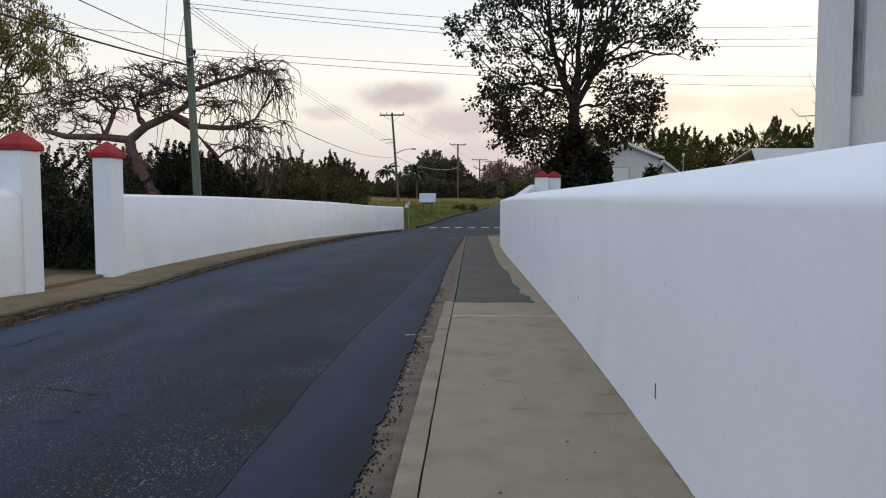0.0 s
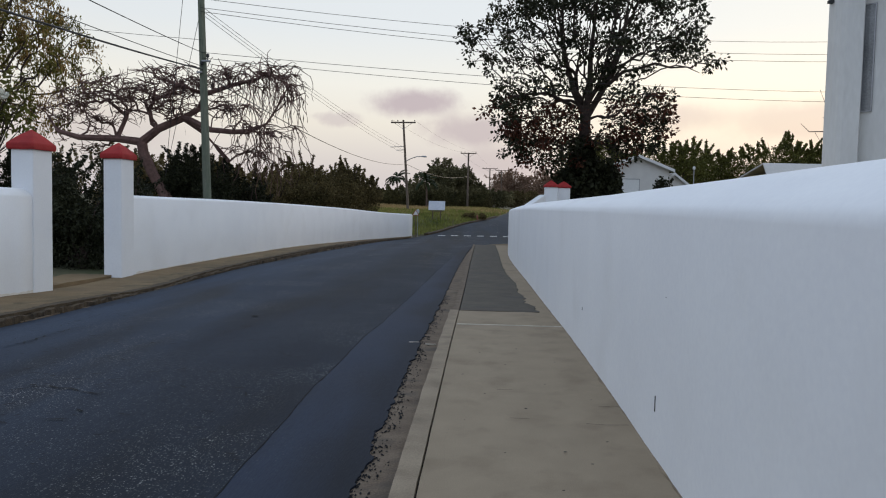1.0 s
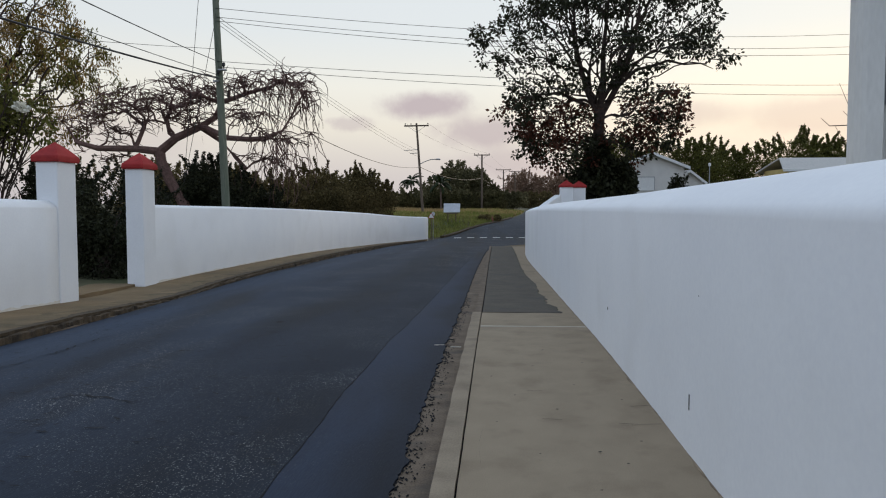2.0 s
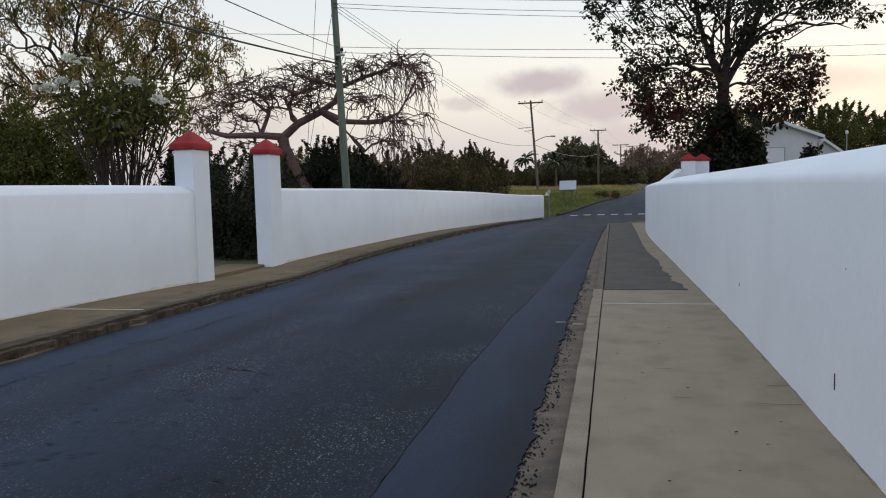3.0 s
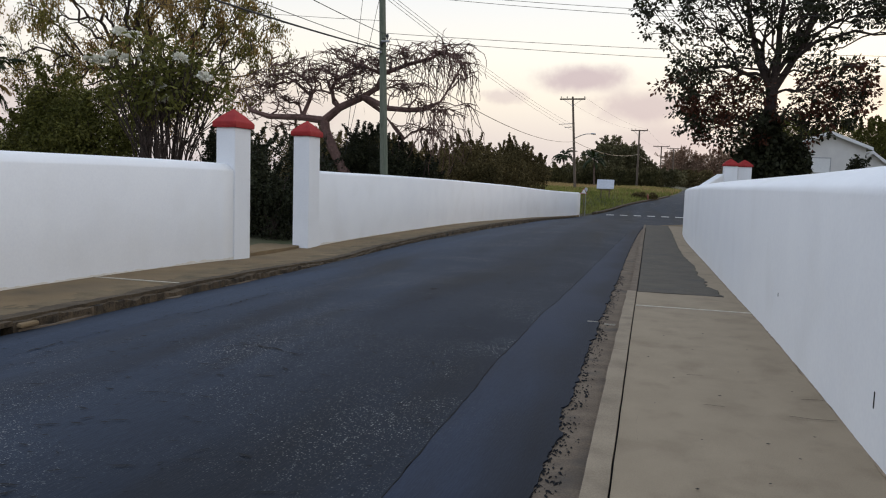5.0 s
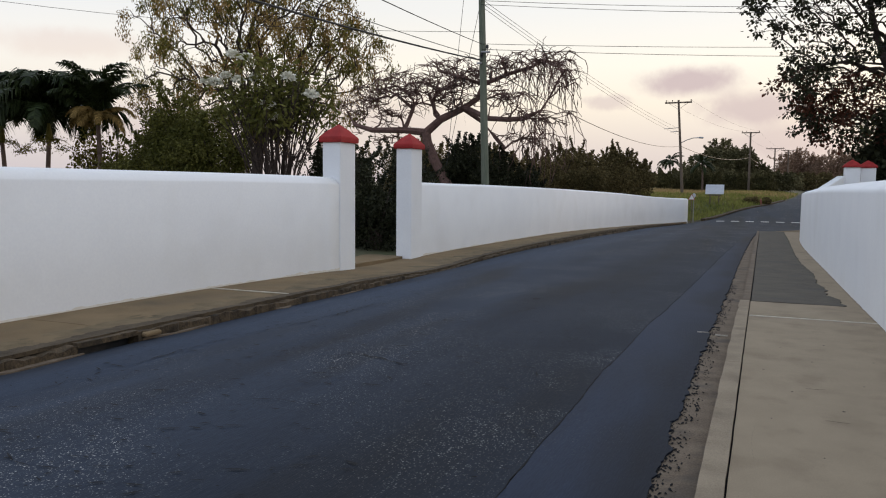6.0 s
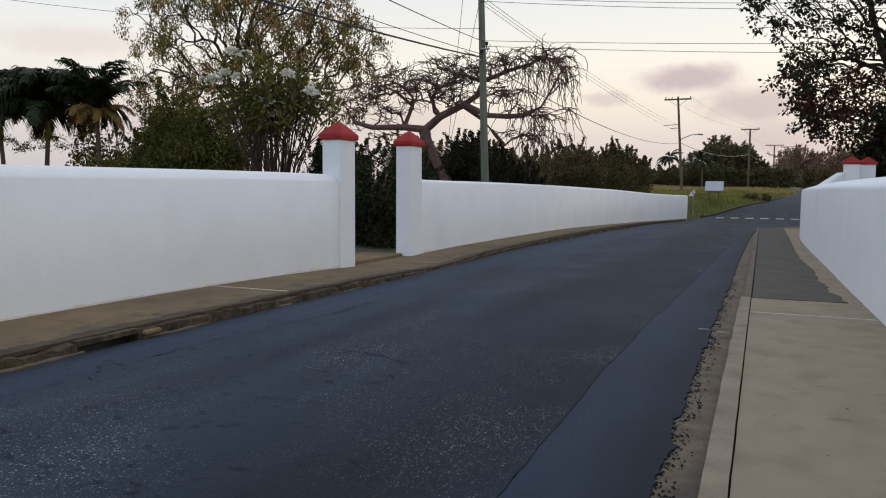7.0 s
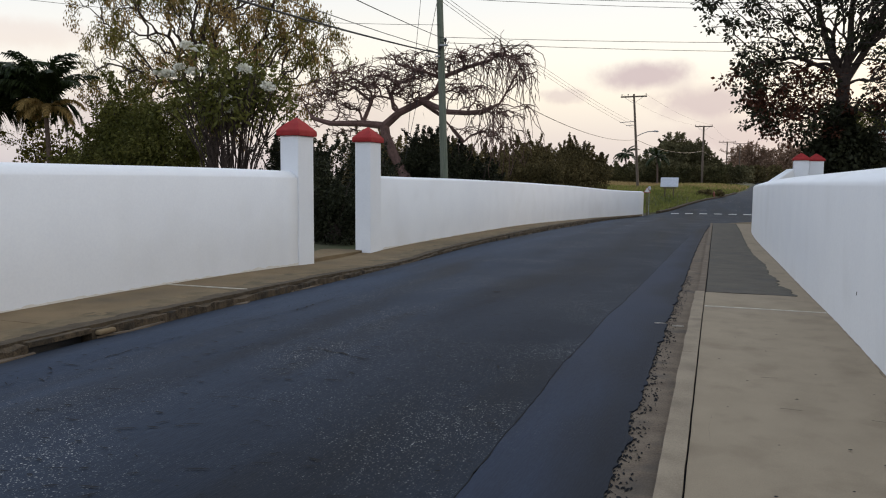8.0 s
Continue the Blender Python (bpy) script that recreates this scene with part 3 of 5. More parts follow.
# broken lip of asphalt over the gutter
lip = lambda y: RR(y) + .03 + .045 * noise.noise((0, y * 2, 11)) + .030 * noise.noise((0, y * 7, 5)) + .020 * noise.noise((2, y * 23, 5))
tagged(new("asphalt_lip", mesh_of("asphalt_lip", *ribbon(steps(-6, 38, .035), lambda y: RR(y) - .06, lambda y: max(RR(y) - .04, min(KERB0 - .03, lip(y))),
       lambda x, y: max(road_z(x, y) + .010, gz(y) - .088), .05), M_STRIP)), "broken ragged lip of asphalt over the gutter", "asphalt edge", kind="structure")
for x0, x1, y in ((-.80, -.68, 9.12), (-.60, -.47, 9.0)):
    tagged(new("paint_fleck", mesh_of("paint_fleck", *ribbon([y, y + .009], lambda q: x0, lambda q: x1, lambda p, q: max(road_z(p, q) + .014, gz(q) - .082), .01), M_MORTAR)),
           "thin white paint mark across the gutter", "road marking", "paint marks", "structure")
crumbs = random.Random(4)
cv, cf = [], []
for i in range(1700):
    y = 2 + 13 * crumbs.random() ** 1.3
    x = lip(y) - .01 + .14 * crumbs.random() ** 2.6
    s = .003 + .008 * crumbs.random() ** 2
    z = gz(y) - .098
    n = len(cv)
    a = crumbs.gauss(.1, .35)
    for dx, dy, dz in ((1, 0, 0), (0, 3.2, 0), (-1, 0, 0), (0, -3.2, 0), (.1, .2, .8)):
        cv.append((x + s * (dx * math.cos(a) - dy * math.sin(a)), y + s * (dx * math.sin(a) + dy * math.cos(a)), z + s * dz))
    cf += [(n, n + 1, n + 4), (n + 1, n + 2, n + 4), (n + 2, n + 3, n + 4), (n + 3, n, n + 4)]
tagged(new("asphalt_crumbs", mesh_of("asphalt_crumbs", cv, cf, M_CRACK)), "loose dark crumbs of asphalt in the gutter", "rubble", kind="stuff")

# ---------------------------------------------------------------- pavement across the road
lp = thing("pavement_far_side", (0, 0, 0), "old brown concrete pavement with a worn kerb", "pavement", kind="structure")
LK = lambda y: RL(y) - .02 + .015 * noise.noise((0, y * 1.7, 6))
drop = lambda y: -.06 * math.exp(-((y - 14.6) / 1.9) ** 2)
for a, b in zip([-14, -7, -2, 2.2, 6, 9.08, 12, 17.5, 24, 31, 38, 45], [-7, -2, 2.2, 6, 9.08, 12, 17.5, 24, 31, 38, 45, 52]):
    part("slab", ribbon(steps(a + .006, b - .006, .5), lambda y: WL(y) - .25, lambda y: LK(y) - .16, lambda x, y: gz(y) + drop(y) + .008 * noise.noise((x * 2, y * 2, 8)), .2, 4), M_OLDCONC, lp)
part("mortar_line", ribbon([9.075, 9.105], lambda y: WL(y) + .02, lambda y: LK(y) - .18, lambda x, y: gz(y) + .012, .01, 5), M_MORTAR, lp, "pale mortar line across the slab")
kv = steps(-13.5, 51, .75)
for a, b in zip(kv, kv[1:]):
    if 5.25 < (a + b) / 2 < 6.0:
        part("kerb_lintel", ribbon([a, (a + b) / 2, b], lambda y: LK(y) - .16, lambda y: LK(y), lambda x, y: gz(y) + .003, .05), M_OLDKERB, lp, "thin kerb stone over the drain slot")
        continue
    part("kerb_stone", ribbon(steps(a + .0015, b - .0015, .055), lambda y: LK(y) - .158, lambda y: LK(y) + .02 * noise.noise((5, y * 1.3, 6)) + .035 * noise.noise((5, y * 7, 6)) + .02 * noise.noise((5, y * 19, 6)),
         lambda x, y: gz(y) + drop(y) - .024 + .022 * noise.noise((x * 5, y * 2, 8)) + .030 * noise.noise((x * 9, y * 8, 8)) + .012 * noise.noise((x * 20, y * 25, 8)), .25, 4), M_OLDKERB, lp)
part("drain_slot", boxed(-6.6, -6.10, 5.27, 5.98, -.3, -.049), M_DARK, lp, "black opening of a roadside drain").location = (-.12, 0, 0)
part("loose_stone", boxed(-.03, .06, 6.04, 6.28, -.08, -.03, .02), M_OLDCONC, lp, "pale broken stone beside the drain").location = (LK(6.2), 0, 0)
part("gutter_lip", ribbon(steps(4.35, 5.3, .05), lambda q: LK(q) - .01, lambda q: LK(q) + .02 + .05 * math.sin(math.pi * (q - 4.35) / .95), lambda a_, b_: gz(b_) - .096 + .006 * noise.noise((a_ * 9, b_ * 7, 2)), .05), M_GUTTER, lp, "pale chipped lip before the drain")
far_top = lambda x, y: gz(y) + drop(y) + .008 * noise.noise((x * 2, y * 2, 8))
grit = lambda x, y, k: k * (noise.noise((x * 4, y * 2.2, 3)) + .6 * noise.noise((x * 13, y * 8, 3)) + .35 * noise.noise((x * 31, y * 19, 3)))
# thin films of dirt that thin out and sink into the concrete away from the kerb
part("dust_band", ribbon(steps(-14, 49, .06), lambda y: LK(y) - .95, lambda y: LK(y) - .15,
     lambda x, y: far_top(x, y) + .008 - .012 * (LK(y) - .15 - x) / .8 + grit(x, y, .0035), .03, 14), M_DIRTPALE, lp, "dusty brown film on the kerb side")
part("dirt_band", ribbon(steps(-14, 49, .05), lambda y: LK(y) - .56, lambda y: LK(y) - .08 + .03 * noise.noise((3, y * 6, 2)),
     lambda x, y: far_top(x, y) + .016 - .022 * (LK(y) - .12 - x) / .4 + grit(x, y, .007), .04, 10), M_DIRT, lp, "packed dark dirt along the kerb")
grnd = random.Random(17)
y = -10.0
while y < 46:
    l = grnd.uniform(.25, 1.1)
    if 4.9 < y + l / 2 < 6.3:
        y += l
        continue
    wd = grnd.uniform(.03, .10)
    part("gutter_fragment", ribbon(steps(y, y + l, .1), lambda q: LK(q) - .01, lambda q: LK(q) + wd * max(.1, math.sin(math.pi * min(1, max(0, (q - y) / l)))) + .02 * noise.noise((0, q * 9, 1)),
         lambda a_, b_: gz(b_) - .094 + .008 * noise.noise((a_ * 5, b_ * 5, 2)), .06), M_GUTTER, lp)
    y += l + grnd.uniform(.2, 1.3)
part("gate_threshold", ribbon(steps(13.5, 16.2, .3), lambda y: WL(y) - .95 - .35 * noise.noise((0, y * 1.5, 4)), lambda y: WL(y) - .2, lambda x, y: max(land(x, y), gz(y) - .06) + .02 + .035 * noise.noise((x * 2, y * 2, 0)), .2, 6), M_OLDCONC, lp, "worn threshold slab in the gateway")

# ---------------------------------------------------------------- boundary walls
def wall_sweep(name, ys, face, away, section, label):
    """A wall along y. face(y): x of the road face; away: +1 or -1, the side of its back; section(y): (run, z) pairs from foot to foot."""
    verts, faces = [], []
    n = len(section(ys[0]))
    for j, y in enumerate(ys):
        d = (face(y + .3) - face(y - .3)) / .6
        l = math.hypot(1, d)
        for run, z in section(y):
            verts.append((face(y) + away * run / l, y - away * run * d / l, z + .002 * noise.noise((run * 2, y * .7, z * 1.5))))
    for j in range(len(ys) - 1):
        for k in range(n - 1):
            a = j * n + k
            faces.append((a, a + 1, a + n + 1, a + n))
    faces.append(tuple(range(n))[::-1])
    faces.append(tuple((len(ys) - 1) * n + k for k in range(n)))
    me = mesh_of(name, verts, faces, M_WHITE, True)
    me.polygons.foreach_set("use_smooth", [len(p.vertices) == 4 for p in me.polygons])
    return tagged(new(name, me), label, "wall", kind="structure")


RW_TOP = [(-30, 1.565), (5, 1.56), (8, 1.55), (18, 1.50), (28, 1.38), (34, 1.28), (38, 1.22), (41, 1.42), (44, 1.92), (46, 2.3)]
RIDGE = [(-30, .19), (2.5, .19), (5.6, .165), (8.7, .145), (14, .14), (24, .13), (34, .10), (38, .05), (46, .03)]


def right_section(y):
    t, r, b = smooth_table(y, RW_TOP), lerp_table(y, RIDGE), gz(y) - .15
    return [(0, b), (0, gz(y) + .3), (0, gz(y) + .8), (0, t - .06), (.006, t - .02), (.03, t + .012), (.10, t + .012 + r * .27), (.22, t + .01 + r * .64),
            (.32, t + r * .97), (.35, t + r), (.385, t + r - .02), (.40, t + r - .08), (.40, .8), (.40, b)]


wall_right = wall_sweep("wall_right", steps(-30, 46, .5), WR, 1, right_section, "low white rendered wall with a sloping top")
LW_TOP = [(-30, 1.70), (5.7, 1.69), (12, 1.69), (16.6, 1.59), (23, 1.54), (31, 1.42), (38, 1.27), (42, 1.17), (47, .98), (52.1, .78)]


def left_section(y):
    t, b = smooth_table(y, LW_TOP), gz(y) - .2
    e = .12 if y < 14 else .05
    return [(0, b), (0, gz(y) + .4), (0, t - e - .03), (.02, t - e), (.07, t - e * .45), (.17, t), (.28, t), (.33, t - .03), (.35, t - .09), (.35, b)]


wall_left_near = wall_sweep("wall_left_near", steps(-30, 12.95, .5), WL, -1, left_section, "white rendered boundary wall with a rounded top")
wall_left_far = wall_sweep("wall_left_far", steps(16.2, 52.1, .5), WL, -1, left_section, "white rendered boundary wall curving with the road")


def splash(name, ys, face, sign, seed):
    """Earth splashed up the foot of a wall, with a ragged upper edge."""
    verts, faces = [], []
    for y in ys:
        h = max(.004, .022 + .03 * noise.noise((0, y * .9, seed)) + .03 * noise.noise((0, y * 5, seed)) + .015 * noise.noise((0, y * 14, seed)))
        verts += [(face(y) + sign * .004, y, gz(y) - .08), (face(y) + sign * .004, y, gz(y) + h)]
    for i in range(len(ys) - 1):
        faces.append((2 * i, 2 * i + 1, 2 * i + 3, 2 * i + 2))
    tagged(new(name, mesh_of(name, verts, faces, M_SPLASH)), "ragged earth stain along the wall foot", "stain", kind="structure")


splash("wall_foot_stain", steps(-8, 12.9, .05), WL, 1, 3)
splash("wall_foot_stain", steps(16.9, 40, .15), WL, 1, 5)
back = thing("wall_stains", (0, 0, 0), "small dark scuffs on the white wall", "stain", kind="structure")
for y, z, w, h in ((4.78, .33, .007, .05), (4.6, 1.02, .003, .003), (8.3, .45, .008, .018)):
    part("scuff", boxed(WR(y) - .004, WR(y) + .01, y - w, y + w, z - h, z + h, .002), M_CRACK, back)


def pillar(x, y, base, top, wx, wy, cap_w, cap_h, label, away=-1):
    """A rendered gate pillar with a painted pyramid cap; x, y: the road-side middle of its foot."""
    ob = thing("gate_pillar", (x, y, base), label, "gate pillar", "white gate pillars with red caps")
    h = top - base
    part("shaft", boxed(min(0, away * wx), max(0, away * wx), -wy / 2, wy / 2, -.2, h, .025), M_WHITE, ob)
    bm = bmesh.new()
    cx = away * wx / 2
    rings = []
    a, b = cap_w
    for s, z in ((1.0, h), (1.03, h + .03), (1.03, h + .085), (1.0, h + .11), (.55, h + .11 + (cap_h - .11) * .52), (.06, h + cap_h - .01), (.02, h + cap_h)):
        rings.append([bm.verts.new((cx + sx * a / 2 * s, sy * b / 2 * s, z)) for sx, sy in ((-1, -1), (1, -1), (1, 1), (-1, 1))])
    for r0, r1 in zip(rings, rings[1:]):
        for k in range(4):
            bm.faces.new((r0[k], r0[(k + 1) % 4], r1[(k + 1) % 4], r1[k]))
    bm.faces.new(rings[0][::-1])
    bm.faces.new(rings[-1])
    part("cap", bm, M_RED, ob, "red painted pyramid cap")
    return ob


P_LABEL = "white rendered gate pillar with a red pyramid cap"
pillar(-7.705, 13.2, gz(13.2) - .06, 2.34, .40, .60, (.48, .68), .36, P_LABEL)
pillar(-7.705, 16.45, gz(16.4) - .06, 2.37, .40, .60, (.48, .68), .36, P_LABEL)
pillar(3.75, 46.2, gz(46), 2.66, .74, .74, (.84, .84), .42, P_LABEL + " beside the far wall", 1)
pillar(4.62, 47.4, gz(47), 2.66, .74, .74, (.84, .84), .42, P_LABEL + " beside the far wall", 1)

# ---------------------------------------------------------------- white tower behind the wall
tower = thing("church_tower", (3.49, 6.0, 0), "white rendered building corner with a slit window", "building")
def prism(outline, z0, z1):
    n = len(outline)
    v = [(x - 3.45, y - 6, z) for z in (z0, z1) for x, y in outline]
    return v, [tuple(range(n))[::-1], tuple(range(n, 2 * n))] + [(i, (i + 1) % n, n + (i + 1) % n, n + i) for i in range(n)]


part("wall", prism([(3.71, 7.96), (5.05, 6.79), (7.5, 6.79), (7.5, 10.5), (5.2, 10.5), (3.75, 8.4)], -.3, 9.0), M_TOWER, tower)
part("corner_buttress", prism([(3.50, 8.16), (3.505, 8.02), (3.535, 7.94), (3.57, 7.90), (3.70, 7.83), (3.735, 7.89), (3.8, 8.2), (3.7, 8.45), (3.54, 8.25)], -.3, 9.0), M_TOWER, tower)
fx, fy = (5.2 - 3.86) / 1.78, (6.75 - 7.92) / 1.78


def on_face(u0, u1, out, inn, z0, z1):
    q = [(3.71 + fx * u + fy * o, 7.96 + fy * u - fx * o) for u, o in ((u0, inn), (u0, out), (u1, out), (u1, inn))]
    return prism(q, z0, z1)


part("window_pane", on_face(-.01, .15, .012, -.02, 2.56, 3.60), M_GLASS, tower, "slit window pane greyed to imitate reflections")
for u0, u1, za, zb in ((-.02, -.01, 2.55, 3.61), (.15, .16, 2.55, 3.61), (-.01, .15, 2.55, 2.56), (-.01, .15, 3.60, 3.61)):
    part("window_frame", on_face(u0, u1, .022, -.02, za, zb), M_METAL, tower)
part("bracket", prism([(3.455, 8.07), (3.52, 8.05), (3.52, 8.12), (3.455, 8.11)], 3.66, 3.69), M_DARK, tower, "dark bracket on the wall edge")
part("lamp_head", on_face(.0, .34, .22, -.01, 3.92, 4.02), M_DARK, tower, "dark lamp over the window")

# ---------------------------------------------------------------- poles and wires
def insulator(parent, x, y, z):
    v, f = tube([(x, y, z), (x, y, z + .06), (x, y, z + .09), (x, y, z + .16), (x, y, z + .19)], [.02, .02, .05, .05, .02], 8)
    part("insulator", (v, f), M_DARK, parent)


def utility_pole(at, height, r0, r1, material, label, lean=(0, 0), arm=0, arm_z=None, turn=0, lamp=False):
    ob = thing("utility_pole", at, label, "utility pole", "utility poles")
    pts = [(lean[0] * u, lean[1] * u, -.4 + (height + .4) * u) for u in (0, .25, .5, .75, 1)]
    part("shaft", tube(pts, [r0 + (r1 - r0) * u for u in (0, .25, .5, .75, 1)], 12), material, ob)
    if arm:
        c, s = math.cos(turn), math.sin(turn)
        z = arm_z
        lx, ly = lean[0] * z / height, lean[1] * z / height
        bm = bmesh.new()
        box(bm, -arm, arm, -.06 - r1, .06 - r1, z - .07, z + .07, .01)
        bmesh.ops.transform(bm, matrix=Matrix.Translation((lx, ly, 0)) @ Matrix.Rotation(turn, 4, "Z"), verts=bm.verts)
        part("crossarm", bm, material, ob)
        for k in (-.92, -.45, .92) if arm > 1 else (-.9, .9):
            insulator(ob, lx + c * k * arm, ly + s * k * arm - r1, z + .07)
        for sg in (-1, 1):
            part("brace", tube([(lx + c * sg * .7 * arm, ly + s * sg * .7 * arm - r1, z - .06), (lx, ly - r1, z - .65)], [.018, .018], 5), M_METAL, ob)
    if lamp:
        z = 4.95
        pts = [(-.36, 0, z - .08), (.25, 0, z + .22), (.8, -.1, z + .39), (1.32, -.1, z + .41)]
        lm = part("lamp_arm", tube(pts, [.04] * 4, 6), M_METAL, ob)
        part("lamp_head", tube([(1.25, -.1, z + .40), (1.36, -.1, z + .42), (1.68, -.1, z + .40), (1.76, -.1, z + .38)], [.04, .08, .08, .04], 8), M_METAL, ob, "grey street lamp head")
        part("transformer_bracket", tube([(-1.9, 0, 6.25), (-.4, 0, 6.35)], [.03, .03], 6), M_METAL, ob)
        part("transformer_bracket", tube([(-1.3, 0, 5.95), (-.4, 0, 6.0)], [.03, .03], 6), M_METAL, ob)
    return ob


POLE_A = (-8.42, 23.5, gz(23.5) - .1)
near_pole = utility_pole(POLE_A, 11.2, .14, .085, M_POLE, "tall weathered greenish utility pole behind the wall", lean=(-.40, 0))
for z in (5.9, 6.12):
    insulator(near_pole, -.2 if z < 6 else -.02, -.16, z)
part("wire_bracket", boxed(-.2, .06, -.2, -.08, 6.06, 6.11, .01), M_METAL, near_pole)
part("wire_bracket", boxed(-.36, -.2, -.2, -.08, 5.72, 5.77, .01), M_METAL, near_pole)
POLE_B = (-7.35, 76.8, land(-7.35, 76.8))
utility_pole(POLE_B, 8.95, .14, .095, M_WOODPOLE, "leaning wooden utility pole with a crossarm and lamp", lean=(-.65, 0), arm=1.25, arm_z=8.7, turn=-.1, lamp=True)
POLE_C = (-2.1, 112, land(-2.1, 112))
utility_pole(POLE_C, 8.0, .16, .11, M_WOODPOLE, "wooden utility pole with a crossarm in the verge", arm=1.15, arm_z=7.9)
POLE_D = (1.5, 160, land(1.5, 160))
utility_pole(POLE_D, 7.9, .15, .11, M_WOODPOLE, "distant wooden utility pole with a crossarm", arm=1.6, arm_z=7.8)
POLE_E = (4.75, 195, land(4.75, 195))
utility_pole(POLE_E, 9.0, .15, .11, M_WOODPOLE, "distant wooden utility pole with a crossarm", arm=1.6, arm_z=8.9)


def wire(a, b, sag, r=.009, label="thin dark overhead wire"):
    a, b = Vector(a), Vector(b)
    n = 18
    pts = []
    for i in range(n + 1):
        u = i / n
        p = a.lerp(b, u)
        p.z -= sag * 4 * u * (1 - u)
        pts.append(p)
    tagged(new("overhead_wire", mesh_of("overhead_wire", *tube(pts, [r] * (n + 1), 5), M_DARK)), label, "wire", "overhead wires")


FAR_R = (24.5, 37.7)
utility_pole((*FAR_R, land(*FAR_R)), 10.4, .15, .10, M_POLE, "tall weathered utility pole beyond the white building")
PA = lambda z: (POLE_A[0] - .036 * z, POLE_A[1] - .12, z)
WIRES = [(PA(a), (24.5, 37.6, b), .8, .008) for a, b in ((7.64, 10.05), (7.37, 9.43), (7.25, 9.04))]
WIRES += [(PA(5.85), (24.5, 37.6, 6.9), .5, .008), (PA(6.02), (24.5, 37.6, 7.35), .45, .008)]
WIRES += [(PA(5.5), (-6.4, -10, 3.6), .35, .022), (PA(6.02), (-3.0, -6, 3.1), .15, .010), (PA(5.6), (-11, -10, 6.4), .5, .010),
          (PA(6.4), (-34, 13, 9.3), .8, .007), ((-10.14, 26, 9.6), (-10.85, 26, 2.6), .0, .009), ((-9.25, 26, 9.8), (-10.9, 26, 2.2), .0, .009)]
bx, by, bz = POLE_B
WIRES += [(PA(7.2 + .12 * k), (bx - .4, by, bz + 5.6 + .3 * k), .35, .008) for k in range(3)]
WIRES += [(PA(5.4), (bx - .3, by, bz + 4.6), .9, .018), ((bx - .3, by, bz + 4.6), (POLE_C[0], POLE_C[1], POLE_C[2] + 4.6), .7, .025),
          ((POLE_C[0], POLE_C[1], POLE_C[2] + 4.6), (POLE_D[0], POLE_D[1], POLE_D[2] + 4.6), .6, .022)]
for k in (-1.1, 1.1):
    WIRES += [((bx - .62 + k, by, bz + 8.95), (POLE_C[0] + k, POLE_C[1], POLE_C[2] + 8.1), .5, .008), ((POLE_C[0] + k, POLE_C[1], POLE_C[2] + 8.1), (POLE_D[0] + k, POLE_D[1], POLE_D[2] + 8.0), .5, .008),
              ((POLE_D[0] + k, POLE_D[1], POLE_D[2] + 8.0), (POLE_E[0] + k, POLE_E[1], POLE_E[2] + 9.1), .3, .008)]

# ---------------------------------------------------------------- trees
def skeleton(trunk, targets, bend=.55, droop=0.0, seed=0, arms=(), arc=.16):
    """Grows limbs from a trunk line to each target; nearer targets first, each from the cheapest node. Nodes, parents."""
    rnd = random.Random(seed)
    nodes = [Vector(p) for p in trunk]
    parent = [-1] + list(range(len(trunk) - 1))
    cost = [0.0]
    for i in range(1, len(nodes)):
        cost.append(cost[-1] + .25 * (nodes[i] - nodes[i - 1]).length)
    first = max(1, len(trunk) - 3)
    for k, line in arms:                     # limbs that leave node k of what stands so far
        prev = k
        for p in line:
            nodes.append(Vector(p))
            parent.append(prev)
            cost.append(cost[prev] + .35 * (nodes[-1] - nodes[prev]).length)
            prev = len(nodes) - 1
    P = np.zeros((len(nodes) + 4 * len(targets) + 4, 3))
    C = np.zeros(len(P))
    for i, p in enumerate(nodes):
        P[i], C[i] = p, cost[i]
    top = nodes[len(trunk) - 1]
    for q in sorted(targets, key=lambda t: (Vector(t) - top).length):
        q = Vector(q)
        n = len(nodes)
        d = np.linalg.norm(P[first:n] - np.array(q), axis=1)
        k = first + int(np.argmin(d + bend * C[first:n]))
        a = nodes[k]
        steps_n = 3 if (q - a).length > .8 else 2
        jit = (q - a).length * .10
        prev = k
        for s in range(1, steps_n + 1):
            u = s / steps_n
            p = a.lerp(q, u)
            p.z += (q - a).length * arc * math.sin(math.pi * u) - droop * u * u
            if s < steps_n:
                p += Vector((rnd.uniform(-jit, jit), rnd.uniform(-jit, jit), rnd.uniform(-jit, jit) * .6))
            nodes.append(p)
            parent.append(prev)
            i = len(nodes) - 1
            P[i] = p
            C[i] = C[prev] + (p - nodes[prev]).length
            prev = i
    return nodes, parent


